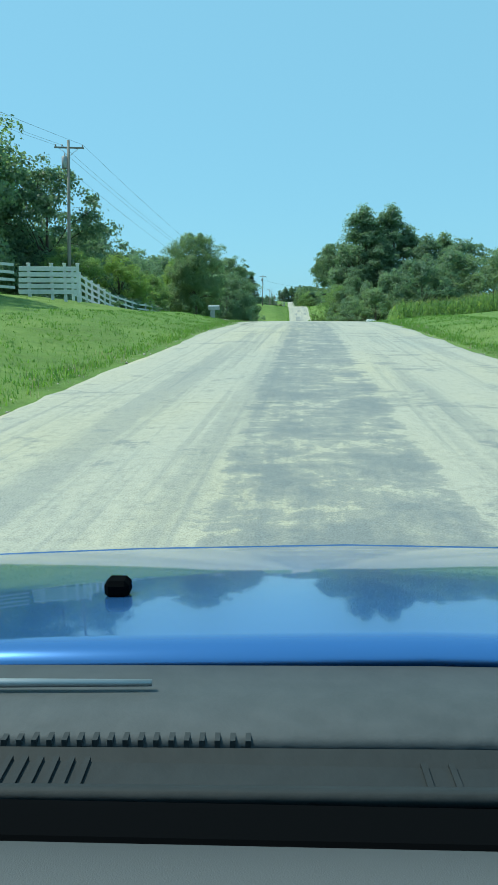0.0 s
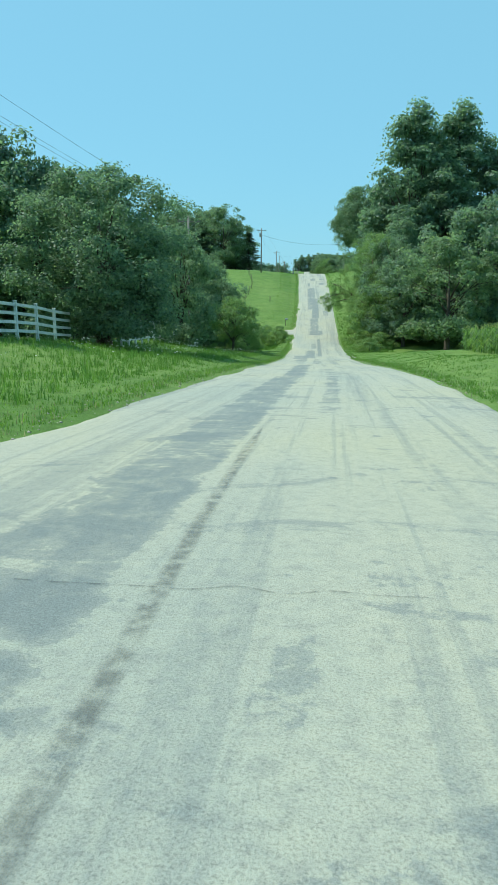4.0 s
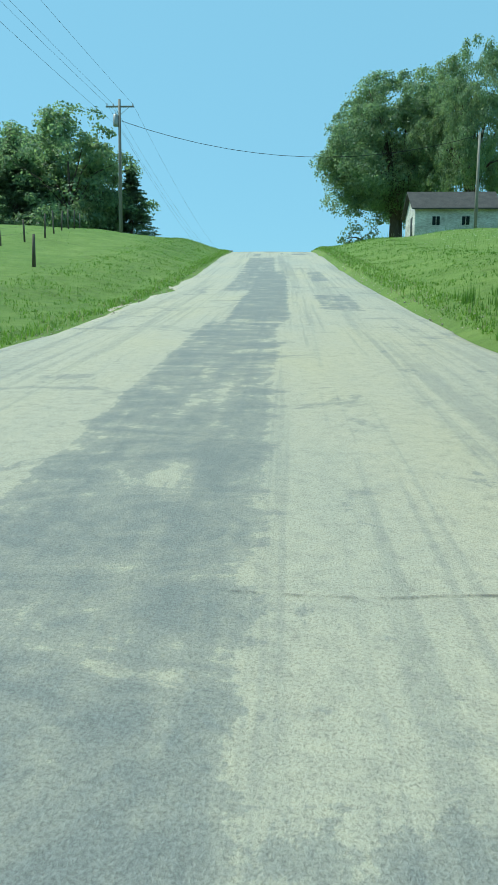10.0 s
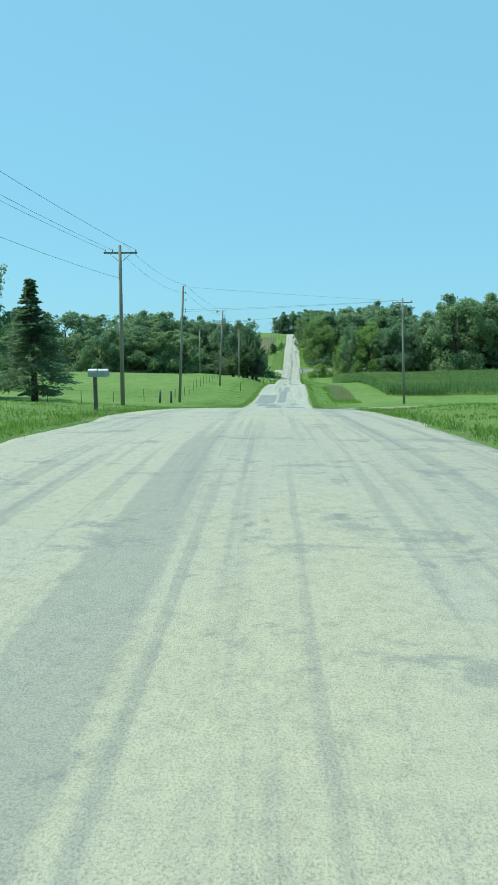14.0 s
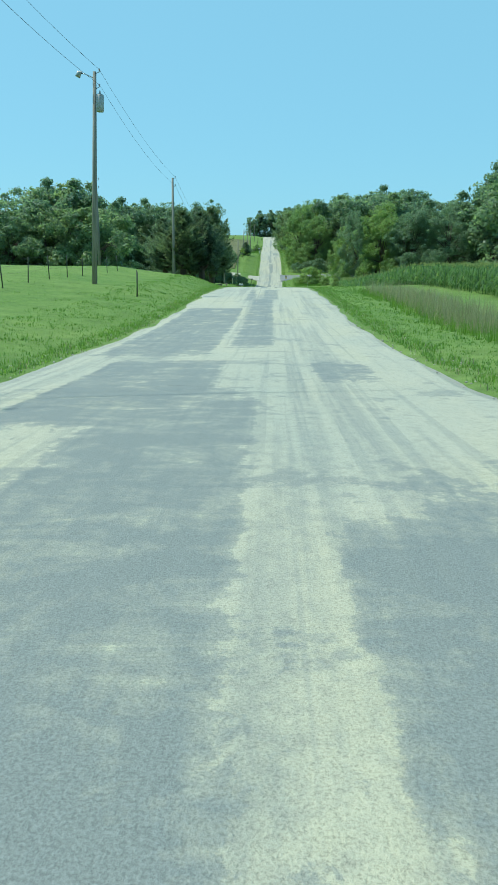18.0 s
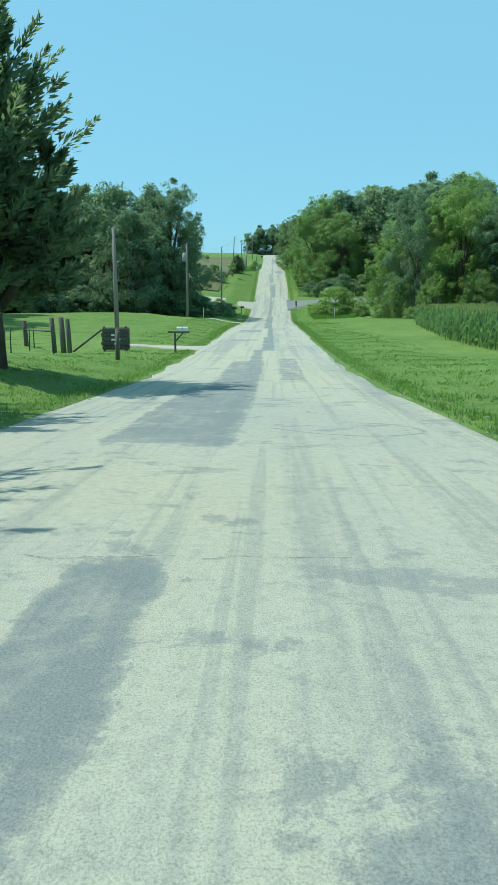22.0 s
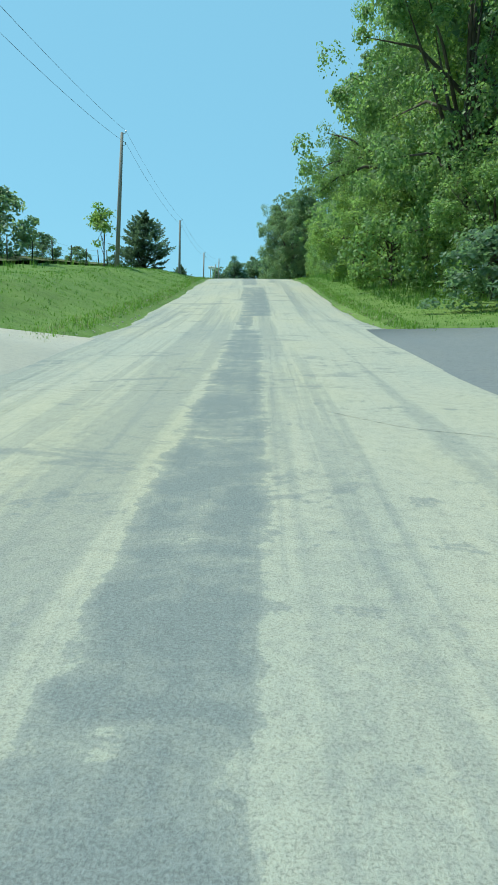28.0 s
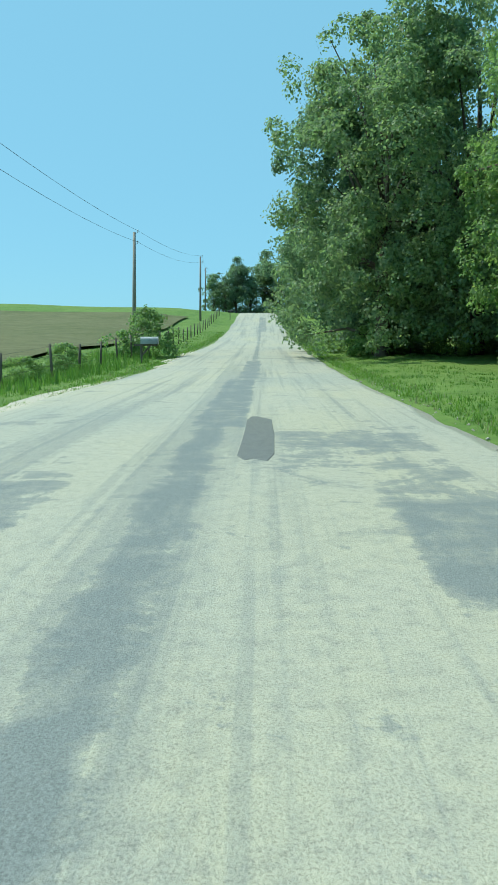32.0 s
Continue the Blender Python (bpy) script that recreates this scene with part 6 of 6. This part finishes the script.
# ---- the blue car, standing where the drive begins ----
def car():
    x, y = -2.64, 0.024
    z = float(road_top(x, y))
    e = thing("car", x, y, z, 1.5, "blue compact car with grey dashboard standing on the road", "car")
    e.rotation_euler[0] = radians(1.6)
    paint, n, l, b = material("blue metallic paint", (0.05, 0.16, 0.42), 0.2, 0.5)
    b.inputs["Coat Weight"].default_value, b.inputs["Coat Roughness"].default_value = 1.0, 0.03
    dash, n2, l2, b2 = material("grey dashboard plastic", (0.08, 0.084, 0.088), 0.7)
    bump(n2, l2, b2, noise_tex(n2, l2, 900, 2), 0.25, 0.002)
    rubber, _, _, rb = material("black rubber", (0.003, 0.0034, 0.004), 0.95)
    rb.inputs["Specular IOR Level"].default_value = 0.02
    cowl_m = worn("cowl plastic", (0.043, 0.052, 0.057), (0.068, 0.077, 0.083), 40, 0.75, 0, (1, 1, 1), 0.1)
    dark_cowl_m = worn("darker cowl plastic", (0.01, 0.014, 0.016), (0.018, 0.024, 0.027), 40, 0.8, 0, (1, 1, 1), 0.1)
    reflection_bar_m = worn("vent reflection bar plastic", (0.016, 0.021, 0.024), (0.026, 0.033, 0.036), 40, 0.8, 0, (1, 1, 1), 0.1)
    rim_m = material("alloy rim", (0.5, 0.5, 0.52), 0.3, 0.9)[0]
    lens_m = material("headlight lens", (0.7, 0.72, 0.75), 0.1)[0]

    def sheet(name, rows, mat, thick=0.012, label="", parent=None):
        bm = bmesh.new()
        g = [[bm.verts.new(p) for p in r] for r in rows]
        for r, q in zip(g, g[1:]):
            for k in range(len(r) - 1):
                f = bm.faces.new((r[k], r[k + 1], q[k + 1], q[k]))
                f.smooth = True
        bmesh.ops.recalc_face_normals(bm, faces=bm.faces[:])
        bmesh.ops.solidify(bm, geom=bm.faces[:], thickness=thick)
        return part(name, bm, mat, parent or e, label)

    half = [-0.74, -0.66, -0.5, -0.25, 0.15, 0.5, 0.8, 1.0, 1.12, 1.18]
    mid = 0.22

    def hood_z(px, f):
        s = (px - mid) / 0.95
        return 0.855 - 0.121 * f - 0.035 * f ** 3 - 0.04 * s * s - 0.01 * math.exp(-((abs(s) - 0.62) / 0.1) ** 2)
    # bonnet, from the cowl to the nose
    sheet("hood", [[(px, 0.62 + 0.72 * f, hood_z(px, f)) for px in half] for f in (0, 0.1, 0.25, 0.4, 0.55, 0.7, 0.85, 0.95, 1.0)], paint, 0.012, "glossy blue bonnet")
    sheet("nose", [[(px, 1.34 + 0.2 * math.sin(a), hood_z(px, 1.0) - 0.4 * (1 - math.cos(a)) ** 0.8) for px in half] for a in (0.02, 0.4, 0.8, 1.2, 1.57)], paint)
    part("bumper", boxes((-0.72, 1.16, 1.34, 1.6, 0.2, 0.36), bevel=0.05), paint, e)
    part("grille", boxes((-0.1, 0.54, 1.53, 1.575, 0.37, 0.46), bevel=0.01), rubber, e)
    for s in (-0.6, 0.76):
        part("headlight", boxes((s, s + 0.28, 1.48, 1.56, 0.48, 0.6), bevel=0.03), lens_m, e, "clear headlight lens")
    # cowl with slotted vents, wiper and washer nozzles
    sheet("cowl", [[(px, yy, zz - 0.02 * ((px - mid) / 0.95) ** 2) for px in half] for yy, zz in ((0.478, 0.857), (0.486, 0.862), (0.53, 0.86), (0.612, 0.848))], cowl_m, 0.008, "grey plastic cowl")
    # the cowl's rows next to the windscreen, split off in a darker tone
    sheet("cowl_trough", [[(px, yy, zz - 0.02 * ((px - mid) / 0.95) ** 2) for px in half] for yy, zz in ((0.41, 0.872), (0.425, 0.866), (0.43, 0.85), (0.465, 0.846), (0.477, 0.857))], dark_cowl_m, 0.008, "part of the cowl next to the windscreen, in a darker tone")
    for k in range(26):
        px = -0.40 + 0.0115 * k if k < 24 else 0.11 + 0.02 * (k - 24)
        part("vent_slat", boxes((px, px + 0.0045, 0.429, 0.468, 0.842, 0.852)), dark_cowl_m, e)
    # faint bars modelled in place of the vents' reflection in the windscreen
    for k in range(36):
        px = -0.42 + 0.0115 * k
        part("vent_reflection_bar", boxes((px, px + 0.004, 0.478, 0.488, 0.85, 0.8615 - 0.02 * ((px - mid) / 0.95) ** 2)), reflection_bar_m, e)
    # no opening here: the plate's dark colour stands in for shaded depth
    part("vent_backing", boxes((-0.7, 1.1, 0.4315, 0.4655, 0.8475, 0.8495)), dark_cowl_m, e, "flat dark plate standing in for the depth of the vents")
    bm = bmesh.new()
    tube(bm, [(-0.68, 0.545, 0.852), (-0.3, 0.552, 0.859), (-0.1, 0.556, 0.86)], [0.004, 0.0045, 0.003], 6)
    part("wiper", bm, M_STEEL, e)
    for px in (-0.196, 0.636):
        f0 = (0.865 - 0.62) / 0.72
        part("washer_nozzle", boxes((px - 0.016, px + 0.016, 0.85, 0.88, hood_z(px, f0) - 0.004, hood_z(px, f0) + 0.02), bevel=0.006), rubber, e, "small black washer nozzle")
    part("windscreen_seal", boxes((-0.72, 1.14, 0.368, 0.406, 0.85, 0.868), bevel=0.004), rubber, e, "black rubber windscreen seal")
    sheet("dashboard", [[(px, yy, zz) for px in (-0.7, -0.3, 0.15, 0.6, 1.12)] for yy, zz in ((0.358, 0.876), (0.3, 0.895), (0.15, 0.905), (0.02, 0.89), (-0.05, 0.85), (-0.07, 0.6))], dash, 0.02, "grey textured dashboard top")
    # sides, floor, roof and tail
    for s, px in ((-1, -0.75), (1, 1.19)):
        part("fender", boxes((min(px, px + 0.03 * s), max(px, px + 0.03 * s), 0.5, 1.36, 0.33, 0.72), bevel=0.012), paint, e)
        part("door", boxes((min(px, px + 0.03 * s), max(px, px + 0.03 * s), -1.6, 0.49, 0.2, 0.83), bevel=0.012), paint, e)
        part("rear_fender", boxes((min(px, px + 0.03 * s), max(px, px + 0.03 * s), -2.7, -1.61, 0.3, 0.83), bevel=0.012), paint, e)
        bm = bmesh.new()
        tube(bm, [(px, 0.42, 0.8), (px - 0.1 * s, -0.1, 1.2), (px - 0.14 * s, -0.42, 1.42)], [0.035, 0.03, 0.03], 8)
        part("windscreen_pillar", bm, paint, e)
        bm = bmesh.new()
        tube(bm, [(px, -2.2, 0.9), (px - 0.1 * s, -1.85, 1.25), (px - 0.14 * s, -1.6, 1.42)], [0.05, 0.05, 0.04], 8)
        part("rear_pillar", bm, paint, e)
    sheet("roof", [[(px, yy, zz - 0.04 * ((px - mid) / 0.8) ** 2) for px in (-0.62, -0.3, 0.22, 0.74, 1.06)] for yy, zz in ((-0.42, 1.42), (-0.7, 1.46), (-1.2, 1.46), (-1.62, 1.42))], paint, 0.02)
    sheet("tail", [[(px, yy, zz) for px in (-0.72, 0.22, 1.16)] for yy, zz in ((-2.2, 0.92), (-2.68, 0.9), (-2.74, 0.6), (-2.7, 0.25))], paint, 0.02)
    part("floor_pan", boxes((-0.7, 1.14, -2.6, 1.35, 0.2, 0.26)), rubber, e)
    for px in (-0.72, 1.16):
        for wy in (0.98, -1.75):
            s = -1 if px < 0 else 1
            bm = bmesh.new()
            tube(bm, [(px - 0.19 * s, wy, 0.31), (px - 0.17 * s, wy, 0.31), (px, wy, 0.31), (px + 0.02 * s, wy, 0.31)], [0.27, 0.31, 0.31, 0.27], 24)
            w = part("wheel", bm, rubber, e, "black rubber tyre")
            bm = bmesh.new()
            tube(bm, [(px + 0.012 * s, wy, 0.31), (px + 0.03 * s, wy, 0.31)], [0.2, 0.17], 18)
            part("rim", bm, rim_m, w)


car()


# ---- crumpled white bag on the verge ----
def litter(x, y):
    rng = random.Random(8)
    bm = bmesh.new()
    bmesh.ops.create_icosphere(bm, subdivisions=3, radius=0.2)
    for v in bm.verts:
        k = 1 + rng.uniform(-0.25, 0.25) + 0.3 * math.sin(9 * v.co.x) * math.sin(11 * v.co.y)
        v.co = Vector((v.co.x * 1.5 * k, v.co.y * k, max(0.0, v.co.z * 0.6 * k + 0.06)))
    ob = part("crumpled_bag", bm, M_SIGNWHITE)
    ob.matrix_world = pose(x, y, gz(x, y) - 0.005, 0, 0, 12)
    tagged(ob, "crumpled white paper bag lying on the grass verge", "litter")


litter(2.3, 44.2)
